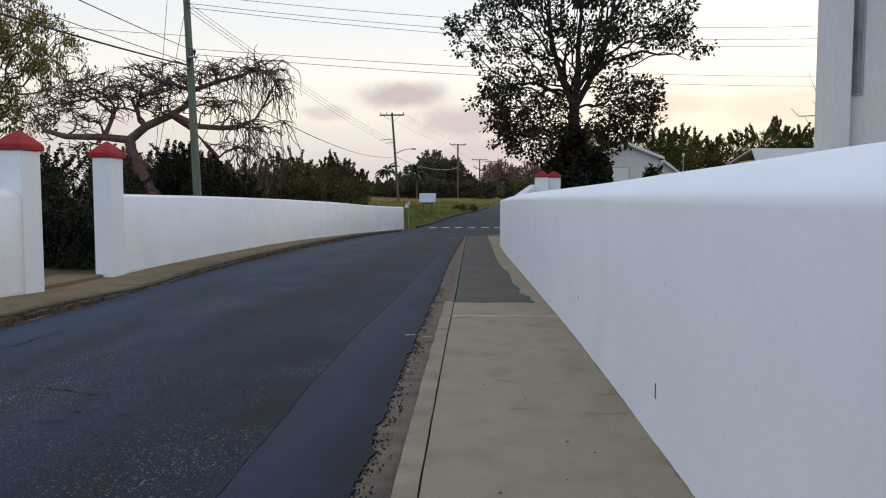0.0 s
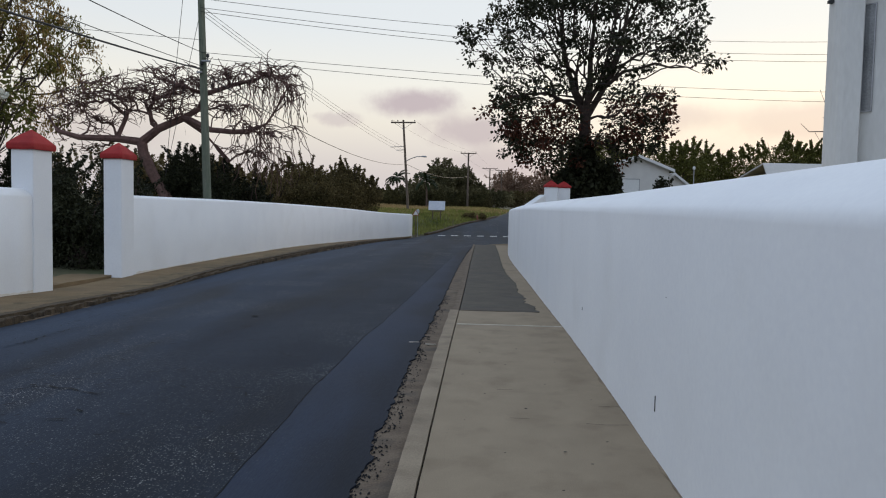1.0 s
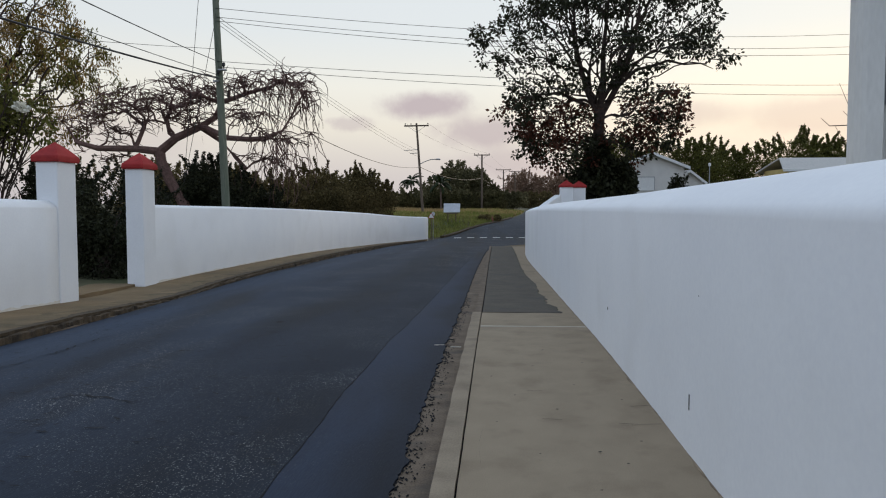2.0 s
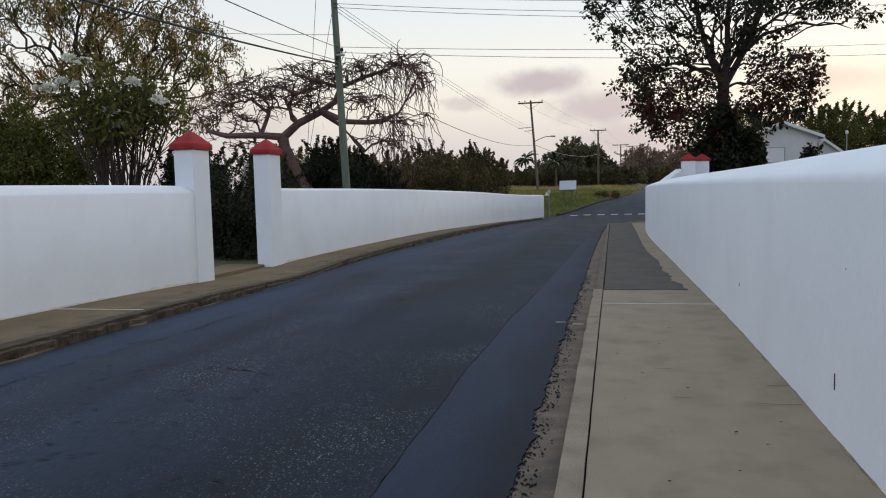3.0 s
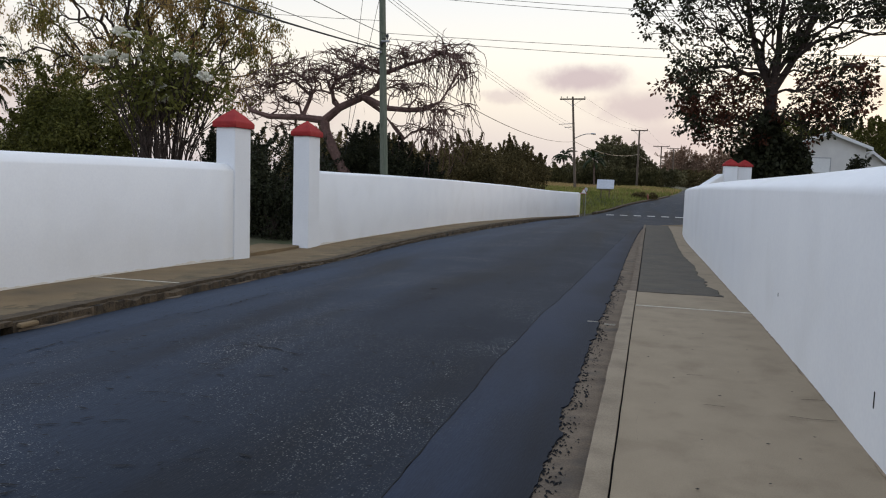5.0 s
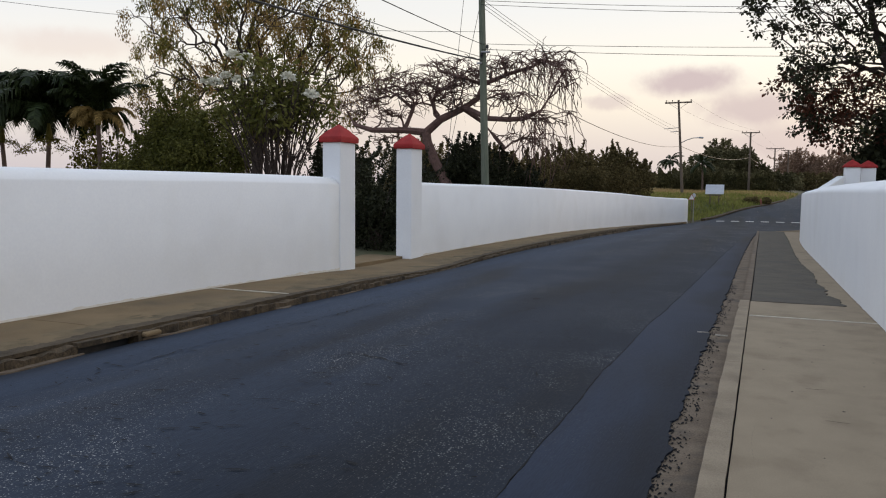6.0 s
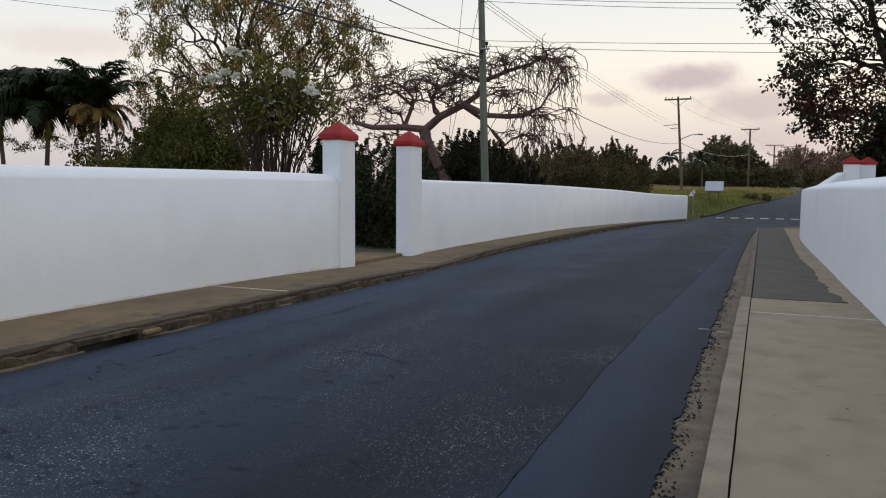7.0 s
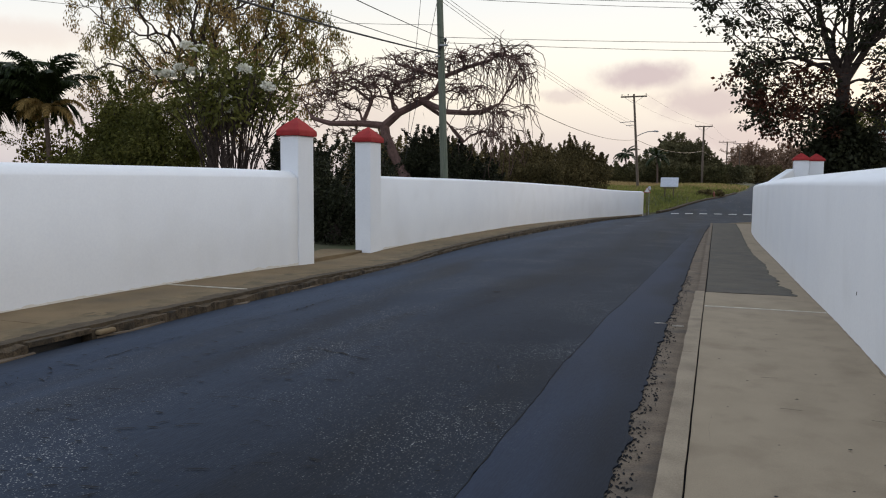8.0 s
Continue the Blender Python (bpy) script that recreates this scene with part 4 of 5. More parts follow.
def limbs(nodes, parent, tip=.012, power=2.4, keep=1.0, rmin=0.0):
    """Radii by the pipe rule, and the limbs' mesh."""
    n = len(nodes)
    area = [0.0] * n
    kids = [0] * n
    for i in range(n - 1, -1, -1):
        if kids[i] == 0:
            area[i] = tip ** power
        if parent[i] >= 0:
            area[parent[i]] += area[i]
            kids[parent[i]] += 1
    r = [a ** (1 / power) * keep for a in area]
    verts, faces = [], []
    for i in range(1, n):
        p = parent[i]
        if p < 0:
            continue
        a, b = nodes[p], nodes[i]
        d = b - a
        if d.length < 1e-4:
            continue
        d.normalize()
        ra, rb = min(r[p], r[i] * 1.35), r[i]
        sides = 10 if rb > .12 else 6 if rb > .03 else 4 if rb > .012 else 3
        u = d.orthogonal().normalized()
        v = d.cross(u)
        k0 = len(verts)
        for c, rad in ((a - d * ra * .3, ra), (b, rb)):
            for k in range(sides):
                t = 2 * math.pi * k / sides
                verts.append(c + (u * math.cos(t) + v * math.sin(t)) * rad)
        for k in range(sides):
            faces.append((k0 + k, k0 + (k + 1) % sides, k0 + sides + (k + 1) % sides, k0 + sides + k))
    tips = [i for i in range(n) if kids[i] == 0]
    return verts, faces, tips, r


def leaf_cloud(points, size, stretch=1.6, droop=.3, seed=0, vary=.4):
    """One small folded blade at every point: verts and faces as arrays."""
    rs = np.random.RandomState(seed)
    p = np.asarray(points, float)
    n = len(p)
    a = rs.randn(n, 3)
    a[:, 2] -= droop * 2
    a /= np.linalg.norm(a, axis=1)[:, None]
    b = np.cross(a, rs.randn(n, 3))
    b /= np.linalg.norm(b, axis=1)[:, None] + 1e-9
    c = np.cross(a, b)
    s = size * (1 + vary * (rs.rand(n) * 2 - 1))[:, None]
    tip, mid = p + a * s * stretch, p + a * s * stretch * .5
    verts = np.stack([p, mid + b * s * .5 + c * s * .12, tip, mid - b * s * .5 + c * s * .12], 1).reshape(-1, 3)
    idx = np.arange(n)[:, None] * 4
    faces = np.concatenate([idx + np.array([0, 1, 2]), idx + np.array([0, 2, 3])], 0)
    return verts, faces


def cloud_mesh(name, verts, faces, material):
    me = bpy.data.meshes.new(name)
    me.vertices.add(len(verts))
    me.vertices.foreach_set("co", np.asarray(verts, np.float32).ravel())
    k = faces.shape[1]
    me.loops.add(len(faces) * k)
    me.loops.foreach_set("vertex_index", faces.astype(np.int32).ravel())
    me.polygons.add(len(faces))
    me.polygons.foreach_set("loop_start", np.arange(len(faces), dtype=np.int32) * k)
    me.materials.append(material)
    me.update(calc_edges=True)
    return me


def crown(parent, name, pts, size, material, label="", **kw):
    ob = new(name, cloud_mesh(name, *leaf_cloud(pts, size, **kw), material))
    ob.parent = parent
    return tagged(ob, label) if label else ob


def in_lobes(lobes, n, seed, shell=.35, hollow=.0):
    """n points in a set of ellipsoids (x, y, z, rx, ry, rz), thicker towards their skins."""
    rs = np.random.RandomState(seed)
    vol = np.array([l[3] * l[4] * l[5] for l in lobes])
    pick = rs.choice(len(lobes), n, p=vol / vol.sum())
    L = np.array(lobes, float)[pick]
    d = rs.randn(n, 3)
    d /= np.linalg.norm(d, axis=1)[:, None]
    r = rs.rand(n) ** shell
    r = hollow + (1 - hollow) * r
    return L[:, :3] + d * r[:, None] * L[:, 3:]


def round_points(centres, k, spread, seed, flat=1.0):
    rs = np.random.RandomState(seed)
    c = np.repeat(np.asarray(centres, float), k, axis=0)
    d = rs.randn(len(c), 3) * spread
    d[:, 2] *= flat
    return c + d


def tree_thing(at, label, name="tree", category="tree", group=""):
    return thing(name, at, label, category, group)


# big dark tree on the rise behind the wall
def big_tree():
    y0 = 50
    b = land(6.9, y0)
    ob = tree_thing((6.4, y0, b), "large dark broadleaf tree against the evening sky")
    lobes = [(0, 0, 13.4, 7.0, 6, 2.7), (-5.6, 0, 12.4, 2.8, 3.5, 2.0), (5.4, 0, 12.3, 2.6, 3.5, 1.4), (7.0, 0, 11.2, 1.2, 1.5, .8), (-3.7, -.5, 8.4, 2.9, 3, 2.2), (-3.9, 0, 6.5, 2.0, 2.5, 1.3),
             (-2.4, -1, 5.6, 2.4, 2.5, 1.2), (3.0, -.5, 8.6, 2.3, 2.8, 1.7), (3.6, 0, 6.8, 1.7, 2, 1.3), (0, 0, 10.3, 3.4, 3.5, 1.3), (0, 0, 16.8, 6, 5, 2.5), (-1.4, -1.3, 6.8, 2.4, 1.6, 2.0), (1.8, -1.2, 6.4, 1.8, 1.4, 1.6)]
    lobes += [(-3.6, 0, 16.4, 4, 4, 2.4), (3.6, 0, 16.4, 4, 4, 2.4)]
    t = np.concatenate([in_lobes(lobes, 840, 3, .5, .2), in_lobes(lobes[4:9] + lobes[11:13], 240, 4, .5, .2)])
    t[:, 0] = t[:, 0] * 1.04 + .25
    trunk = [(.15, 0, -.5), (.1, 0, 2), (.05, 0, 4), (.1, 0, 6.2), (.1, .1, 7.6), (-.1, .1, 8.6)]
    nodes, par = skeleton(trunk, [tuple(p) for p in t], .62, seed=3)
    v, f, tips, r = limbs(nodes, par, .020, 2.45)
    main = [tube(p, q, 9) for p, q in (
        ([(.15, 0, -.6), (.1, 0, 3), (.05, 0, 6), (.15, 0, 8.4)], [.58, .46, .38, .32]),
        ([(.1, 0, 7.9), (-.7, 0, 9.6), (-1.2, .1, 11.5), (-1.9, .1, 15)], [.23, .18, .13, .05]),
        ([(.1, 0, 8.0), (.35, 0, 9.8), (.3, -.1, 11.8), (.7, -.1, 16)], [.25, .20, .15, .05]),
        ([(.2, 0, 7.9), (1.3, 0, 9.9), (2.2, .1, 12.0), (2.6, .1, 15)], [.22, .18, .12, .05]),
        ([(1.3, 0, 9.8), (2.4, 0, 10.8), (3.3, 0, 11.0), (4.4, 0, 11.35), (5.4, 0, 11.1), (6.4, 0, 11.15), (7.2, 0, 10.8)], [.13, .11, .09, .08, .06, .04, .02]),
        ([(-.5, 0, 8.5), (-2.4, 0, 9.4), (-4.4, 0, 9.2)], [.14, .10, .03]))]
    part("trunk", joined((v, f), *main), M_BARKDARK, ob)
    ends = np.array([nodes[i] for i in tips])
    # leaves in clumps, with gaps between the limbs
    # half the lower tips get the reddened leaves that imitate sunlit foliage
    red = (ends[:, 2] < 9.2) & (np.random.RandomState(5).rand(len(ends)) < .5)
    crown(ob, "crown", round_points(ends[~red], 46, .19, 1, .75), .142, M_LEAFDARK, "dark leafy crown", droop=.3, seed=1)
    crown(ob, "lower_crown", round_points(ends[red], 46, .22, 2, .8), .142, M_LEAFRED, "lower foliage coloured red for the low sun's glow", droop=.3, seed=2)
    ivy = in_lobes([(.1, -.1, 3.0, 1.4, 1.3, 3.2), (.6, -.1, 1.6, 2.2, 1.6, 2.0), (1.5, -.2, 3.6, 1.1, 1.1, 1.6), (0, 0, 5.4, .8, .8, 1.5), (-1.1, -.2, 2.2, 1.2, 1.2, 2.4)], 20000, 7, .4)
    crown(ob, "ivy", ivy, .20, M_LEAFDARK, "dense dark creeper round the trunk", seed=3)


# wide bare tree with drooping twigs
def bare_tree():
    y0 = 28
    ob = tree_thing((-11.4, y0, land(-11.4, y0)), "wide bare tree with drooping twigs and pods")
    b = land(-11.4, y0)
    at = lambda *pts: [(x + 11.4, dy, z - b) for x, dy, z in pts]
    trunk = at((-11.3, 0, b - .3), (-11.7, 0, 1.6), (-12.2, 0, 2.45), (-12.55, 0, 3.2), (-12.6, 0, 3.6))
    arms = [(4, at((-11.97, 0, 4.1), (-11.1, .1, 4.5), (-10.5, .1, 4.85), (-10.25, .1, 5.4), (-9.3, .2, 5.75), (-8.3, .2, 6.0))),
            (4, at((-13.5, -.1, 3.7), (-14.9, -.2, 3.72), (-15.7, -.2, 3.95), (-16.1, -.1, 4.5))),
            (5, at((-12.3, .2, 4.3), (-12.4, .2, 4.85), (-12.2, .2, 5.2), (-11.5, .2, 5.45))),
            (6, at((-10.7, -.2, 4.42), (-9.9, -.3, 4.06), (-9.1, -.3, 4.0), (-8.5, -.3, 4.02), (-8.1, -.3, 4.2))),
            (6, at((-10.4, .4, 4.0), (-9.85, .4, 3.4), (-9.45, .4, 2.95))),
            (11, at((-13.4, .5, 4.6), (-14.2, .6, 5.2), (-14.8, .7, 5.45))),
            (8, at((-10.9, -.8, 5.6), (-11.6, -1.2, 5.8)))]
    lobes = [(-13.0, 0, 5.45, 2.6, 2.2, .55), (-10.6, 0, 5.85, 2.4, 2.2, .5), (-8.1, 0, 6.15, 1.8, 2.0, .42), (-7.0, -.2, 5.6, .75, 1.2, .6),
             (-15.2, 0, 4.9, 1.2, 1.4, .6), (-14.4, 0, 4.3, 1.2, 1.0, .5), (-12.0, 0, 4.8, 1.6, 1.4, .6), (-9.3, 0, 4.9, 1.4, 1.4, .5),
             (-8.0, -.2, 4.1, 1.5, 1.0, .5), (-8.6, .3, 3.3, 1.4, .8, .35), (-14.6, .2, 3.4, 1.3, .8, .4)]
    lobes = [(x + 11.4, y, z - b, rx, ry, rz) for x, y, z, rx, ry, rz in lobes]
    nodes, par = skeleton(trunk, [tuple(p) for p in in_lobes(lobes, 500, 11, .6)], .30, seed=11, arms=arms, arc=.10)
    n0 = len(nodes)
    v, f, tips, r = limbs(nodes, par, .018, 2.6)
    heavy = [tube(trunk, [.25, .22, .20, .20, .19], 10)]
    for (k, line), (ra, rb) in zip(arms, ((.17, .05), (.15, .06), (.10, .04), (.11, .085), (.08, .08), (.07, .03), (.08, .03))):
        pts = [nodes[k]] + [Vector(p) for p in line]
        heavy.append(tube(pts, [ra + (rb - ra) * i / (len(pts) - 1) for i in range(len(pts))], 8))
    part("trunk", joined((v, f), *heavy), M_BARKRED, ob)
    rnd = random.Random(12)
    tv, tf = [], []
    ends = [nodes[i] for i in tips] + [nodes[i] for i in range(40, n0, 3)]
    for e in ends:
        right = max(0, min(1, (e.x - 1.6) / 2.2))
        for k in range(3):
            a = rnd.uniform(0, 6.28)
            long = right > .3 and rnd.random() < .32
            m = 7 if long else 4
            l = rnd.uniform(1.0, 2.1) if long else rnd.uniform(.3, .7)
            hang = 1.6 if long else .12 + .5 * right
            d = Vector((math.cos(a) + .4 * right, math.sin(a), rnd.uniform(-.25, .5)))
            pts, p = [e], e.copy()
            for q in range(m):
                d = d + Vector((rnd.gauss(0, .38), rnd.gauss(0, .38), rnd.gauss(0, .30) - hang * .35))
                d.normalize()
                p = p + d * l / m
                pts.append(p.copy())
            tv_, tf_ = tube(pts, [.019 - .010 * q / m for q in range(m + 1)], 3, False)
            n = len(tv)
            tv += tv_
            tf += [tuple(i + n for i in q) for q in tf_]
    tagged(part("twig_spray", (tv, tf), M_BARKRED, ob, "fine drooping twigs"), kind="stuff")
    hung = [e for e in ends if e.x > 1.2 and rnd.random() < .5] + [e for e in ends if rnd.random() < .10]
    pods = round_points(hung, 1, .2, 4)
    pods[:, 2] -= .3
    tagged(crown(ob, "seed_pod", pods, .045, M_BARKDARK, "dark hanging seed pods", stretch=8, droop=3.5, seed=5), kind="stuff")


# tall feathery tree, olive and tan
def feathery_tree():
    y0 = 30
    ob = tree_thing((-22.6, y0, land(-22.6, y0)), "tall feathery olive and tan tree behind the wall")
    lobes = [(0, 0, 8.4, 4.6, 4, 3.2), (-3.6, 0, 6.4, 2.2, 2.5, 2.4), (3.8, 0, 8.0, 3.2, 3, 2.6), (4.4, -.6, 5.2, 2.0, 2, 2.0), (-4.4, 0, 7.4, 1.1, 1.5, 1.9), (1, 0, 11, 4.5, 3, 2.2), (0, 0, 5, 3.4, 3, 1.6), (6.0, -.4, 6.6, 1.8, 2, 2.2), (-5.4, 0, 8.2, .9, 1.0, 2.3), (-4.6, 0, 6.0, 1.2, 1.2, 1.6), (-6.6, 0, 8.8, 1.1, 1.2, 2.0), (-6.2, 0, 6.6, 1.1, 1.2, 1.5), (-4.8, 0, 10.4, 1.6, 1.5, 1.6)]
    t = [tuple(p) for p in in_lobes(lobes, 680, 21, .5)]
    trunk = [(.3, 0, -.3), (.3, 0, 1.2), (.5, 0, 2.6), (.6, 0, 3.6), (.2, 0, 4.6), (-.4, 0, 5.6)]
    nodes, par = skeleton(trunk, t, .5, seed=21)
    v, f, tips, r = limbs(nodes, par, .017, 2.2)
    part("trunk", (v, f), M_BARKDARK, ob)
    ends = np.array([nodes[i] for i in tips])
    rs = np.random.RandomState(3)
    tan = rs.rand(len(ends)) < .5
    def sprays(src, k, seed):
        r2 = np.random.RandomState(seed)
        c = np.repeat(src, k, axis=0)
        u = r2.rand(len(c))
        d = r2.randn(len(c), 3) * .16
        d[:, 2] = d[:, 2] * .8 - .62 * u
        return c + d
    crown(ob, "crown", sprays(ends[~tan], 100, 31), .054, M_LEAFOLIVE, "feathery olive foliage", stretch=3.2, droop=.9, seed=6)
    crown(ob, "dry_foliage", sprays(ends[tan], 100, 32), .054, M_LEAFTAN, "dry tan foliage", stretch=3.0, droop=.9, seed=7)


def palm(x, y, h, seed, length=2.0, name="palm_tree", material=None, fronds=20, label="green palm with a round drooping crown", girth=.12, curl=2.2,
         rise=(.5, 1.45), leaflet=.26, shaft=0.0, dry=0, stalks=False, swing=1.3):
    """A palm; h: where the fronds leave the trunk. curl: how far a frond bends over, in radians."""
    b = land(x, y) - .1
    ob = tree_thing((x, y, b), label, name, "palm tree", "palms")
    h -= b
    rnd = random.Random(seed)
    lean = rnd.uniform(-.25, .25)
    us = (0, .06, .2, .4, .6, .8, 1)
    pts = [(lean * (u * u - 1), 0, (h - shaft) * u) for u in us]
    part("trunk", tube(pts, [girth * k for k in (1.5, 1.2, 1, .95, .9, .85, .8)], 10), M_BARK, ob)
    if shaft:
        part("crownshaft", tube([(0, 0, h - shaft), (0, 0, h - shaft * .7), (0, 0, h)], [girth * .9, girth * 1.25, girth * .5], 10), M_LEAFOLIVE, ob, "smooth yellow-green crownshaft")
    if stalks:
        for i in range(7):
            a, l = 6.28 * i / 7 + rnd.uniform(-.3, .3), rnd.uniform(.7, 1.15)
            sp = [Vector((l * u * math.cos(a), l * u * math.sin(a), h - shaft + .15 * math.sin(3 * u) - .35 * u * u)) for u in (0, .3, .6, 1)]
            tv, tf = tube(sp, [.03, .025, .02, .01], 4)
            q = round_points([sp[1], sp[2], sp[3], sp[3]], 22, .13, seed * 9 + i, .8)
            lv, lf = leaf_cloud(q, .05, stretch=2.0, droop=.6, seed=seed + i)
            n = len(tv)
            tv = list(tv) + [Vector(c) for c in lv]
            tf = list(tf) + [tuple(int(k) + n for k in t) for t in lf]
            tagged(part("flower_stalk", (tv, tf), M_LEAFOLIVE, ob, "yellow-green branched flower stalk"), kind="stuff")
    for i in range(fronds):
        a = 2.4 * i + rnd.uniform(-.25, .25)
        old = i < dry
        el = rnd.uniform(*rise) if not old else rnd.uniform(-.2, .5)
        bend = curl * rnd.uniform(.75, 1.2) if not old else 1.9
        l = length * rnd.uniform(.8, 1.12) * (.62 if old else 1)
        spine, p = [], Vector((0, 0, h))
        for k in range(10):
            spine.append(p.copy())
            t = el - bend * (k / 9) ** swing
            p = p + Vector((math.cos(t) * math.cos(a), math.cos(t) * math.sin(a), math.sin(t))) * (l / 9)
        verts, faces = tube(spine, [girth * .25 * (1 - .85 * k / 9) for k in range(10)], 4)
        side = Vector((-math.sin(a), math.cos(a), 0))
        for k in range(40):
            u = .12 + .86 * k / 39
            j = min(8, int(u * 9))
            p = spine[j].lerp(spine[j + 1], u * 9 - j)
            fwd = (spine[j + 1] - spine[j]).normalized()
            up = side.cross(fwd)
            ll = l * leaflet * math.sin(math.pi * (.12 + .80 * u)) * rnd.uniform(.8, 1.1)
            for sg in (-1, 1):
                v = rnd.uniform(-.15, .55)
                mid = p + (side * sg * .8 + fwd * .45 + up * v * .5) * ll * .5
                tip = p + (side * sg * .7 + fwd * .65 + up * v * .4) * ll + Vector((0, 0, -ll * rnd.uniform(.15, .7)))
                w = fwd * max(.018, length * .012)
                n = len(verts)
                verts += [p - w, p + w, mid + w * 1.2, mid - w * 1.2, tip]
                faces += [(n, n + 1, n + 2, n + 3), (n + 3, n + 2, n + 4)]
        part("frond", (verts, faces), M_LEAFTAN if old else material or M_LEAFPALM, ob, "dry brown hanging frond" if old else "")
    return ob


def hedge(name, lobes, n, size, material, label, seed, category="woods", at=(0, 0, 0), stems=0):
    """A belt of close-grown trees and shrubs that nobody could count."""
    ob = thing(name, at, label, category, kind="stuff")
    rs = np.random.RandomState(seed)
    sub = []
    for (x, y, z, rx, ry, rz) in lobes:
        for i in range(9):
            d = rs.randn(3)
            d /= np.linalg.norm(d)
            d[2] = abs(d[2]) * .9 - .1
            sub.append((x + d[0] * rx * .7, y + d[1] * ry * .7, z + d[2] * rz * .75, rx * .38, ry * .4, rz * .38))
        sub.append((x, y, z - rz * .2, rx * .8, ry * .8, rz * .8))
    pts = [in_lobes(sub, n, seed, .35)]
    # upright shoots that break the outline
    for (x, y, z, rx, ry, rz) in lobes:
        for i in range(16):
            a, q = rs.uniform(0, 6.28), rs.rand() ** .5 * .85
            b = np.array((x + rx * q * math.cos(a), y + ry * q * math.sin(a), z + rz * math.sqrt(1 - q * q) * .85))
            top_ = b + np.array((rs.randn() * .18 * rz, rs.randn() * .18 * rz, rz * rs.uniform(.15, .5)))
            m_ = max(8, int(.002 * n))
            u = rs.rand(m_, 1)
            pts.append(b + (top_ - b) * u + rs.randn(m_, 3) * size * .8 * (1.1 - u))
    crown(ob, "foliage", np.concatenate(pts), size, material, seed=seed, stretch=1.7)
    vs, fs = [], []
    for i, (x, y, z, rx, ry, rz) in enumerate(lobes):
        g = land(x, y) - .1
        v, f = tube([(x, y, g), (x + .1, y, (g + z) / 2), (x, y, z)], [.12, .1, .05], 6)
        m = len(vs)
        vs += v
        fs += [tuple(k + m for k in q) for q in f]
        for k in range(7):
            e = (x + rs.uniform(-.8, .8) * rx, y + rs.uniform(-.5, .5) * ry, z + rs.uniform(-.2, 1.05) * rz)
            v, f = tube([(x, y, z - rz * .5), e], [.05, .012], 4)
            m = len(vs)
            vs += v
            fs += [tuple(q_ + m for q_ in q) for q in f]
    tagged(part("stem_mass", (vs, fs), M_BARKDARK, ob), kind="stuff")
    return ob


big_tree()
bare_tree()
feathery_tree()

# garden behind the near wall
palm(-33.9, 26, 4.15, 1, 4.1, fronds=30, shaft=.8, stalks=True, curl=2.7, rise=(.55, 1.55), swing=1.6)
palm(-30.8, 26, 4.2, 2, 4.1, fronds=30, shaft=.8, stalks=True, curl=2.7, rise=(.55, 1.55), swing=1.6)
palm(-28.3, 26.5, 4.6, 3, 3.0, fronds=30, shaft=.5, curl=1.7, rise=(.8, 1.55), dry=11, swing=1.8, label="green palm with browning lower fronds")
palm(-37.2, 27, 4.3, 4, 4.0, fronds=30, shaft=.8, curl=2.7, rise=(.55, 1.55), swing=1.6)
hedge("garden_bushes", [(-18.6, 21, 2.5, 1.6, 1.5, 2.0), (-17.2, 21, 2.1, 1.4, 1.4, 1.7), (-20.2, 21.5, 1.8, 1.5, 1.4, 1.6), (-21.6, 22, 1.2, 1.2, 1.4, 1.2)], 52000, .062, M_LEAFSOFT,
      "dense green garden bushes behind the wall", 41, "bushes")


def fan_shrub(x, y, label, seed):
    """A tall shrub of many upright stems fanning from one foot, with leaf tufts and flower heads at their ends."""
    ob = tree_thing((x, y, land(x, y) - .05), label, "flowering_shrub", "shrub")
    rnd = random.Random(seed)
    pieces, ends = [], []
    for i in range(46):
        a, q = 2.4 * i, (i / 46) ** .6
        out, top = 1.75 * q, 4.7 - 1.3 * q * q + rnd.uniform(-.7, .4)
        foot = Vector((.3 * q * math.cos(a), .3 * q * math.sin(a), -.1))
        tip = Vector((out * math.cos(a), .8 * out * math.sin(a), top))
        knee = foot.lerp(tip, .5) + Vector((-.18 * out * math.cos(a), -.15 * out * math.sin(a), .25))
        line = []
        for k in range(7):
            u = k / 6
            p = foot * (1 - u) ** 2 + knee * 2 * u * (1 - u) + tip * u * u
            line.append(p + Vector((rnd.gauss(0, .035), rnd.gauss(0, .035), 0)) * (k > 0))
        pieces.append(tube(line, [.034, .03, .026, .022, .019, .016, .012], 5))
        ends.append(tip)
        for k in (3, 4, 4, 5, 5):
            e = line[k] + Vector((rnd.gauss(0, .35), rnd.gauss(0, .35), rnd.uniform(.35, .95)))
            pieces.append(tube([line[k], line[k].lerp(e, .5) + Vector((rnd.gauss(0, .05), 0, .05)), e], [.015, .012, .008], 4))
            ends.append(e)
    tagged(part("stem_mass", joined(*pieces), M_BARKDARK, ob), kind="stuff")
    high = [e for e in ends if e.z > 3.0]
    crown(ob, "foliage", round_points(high, 15, .17, seed, .7), .075, M_LEAFSOFT, seed=seed, stretch=2.4, droop=.2)
    return ob


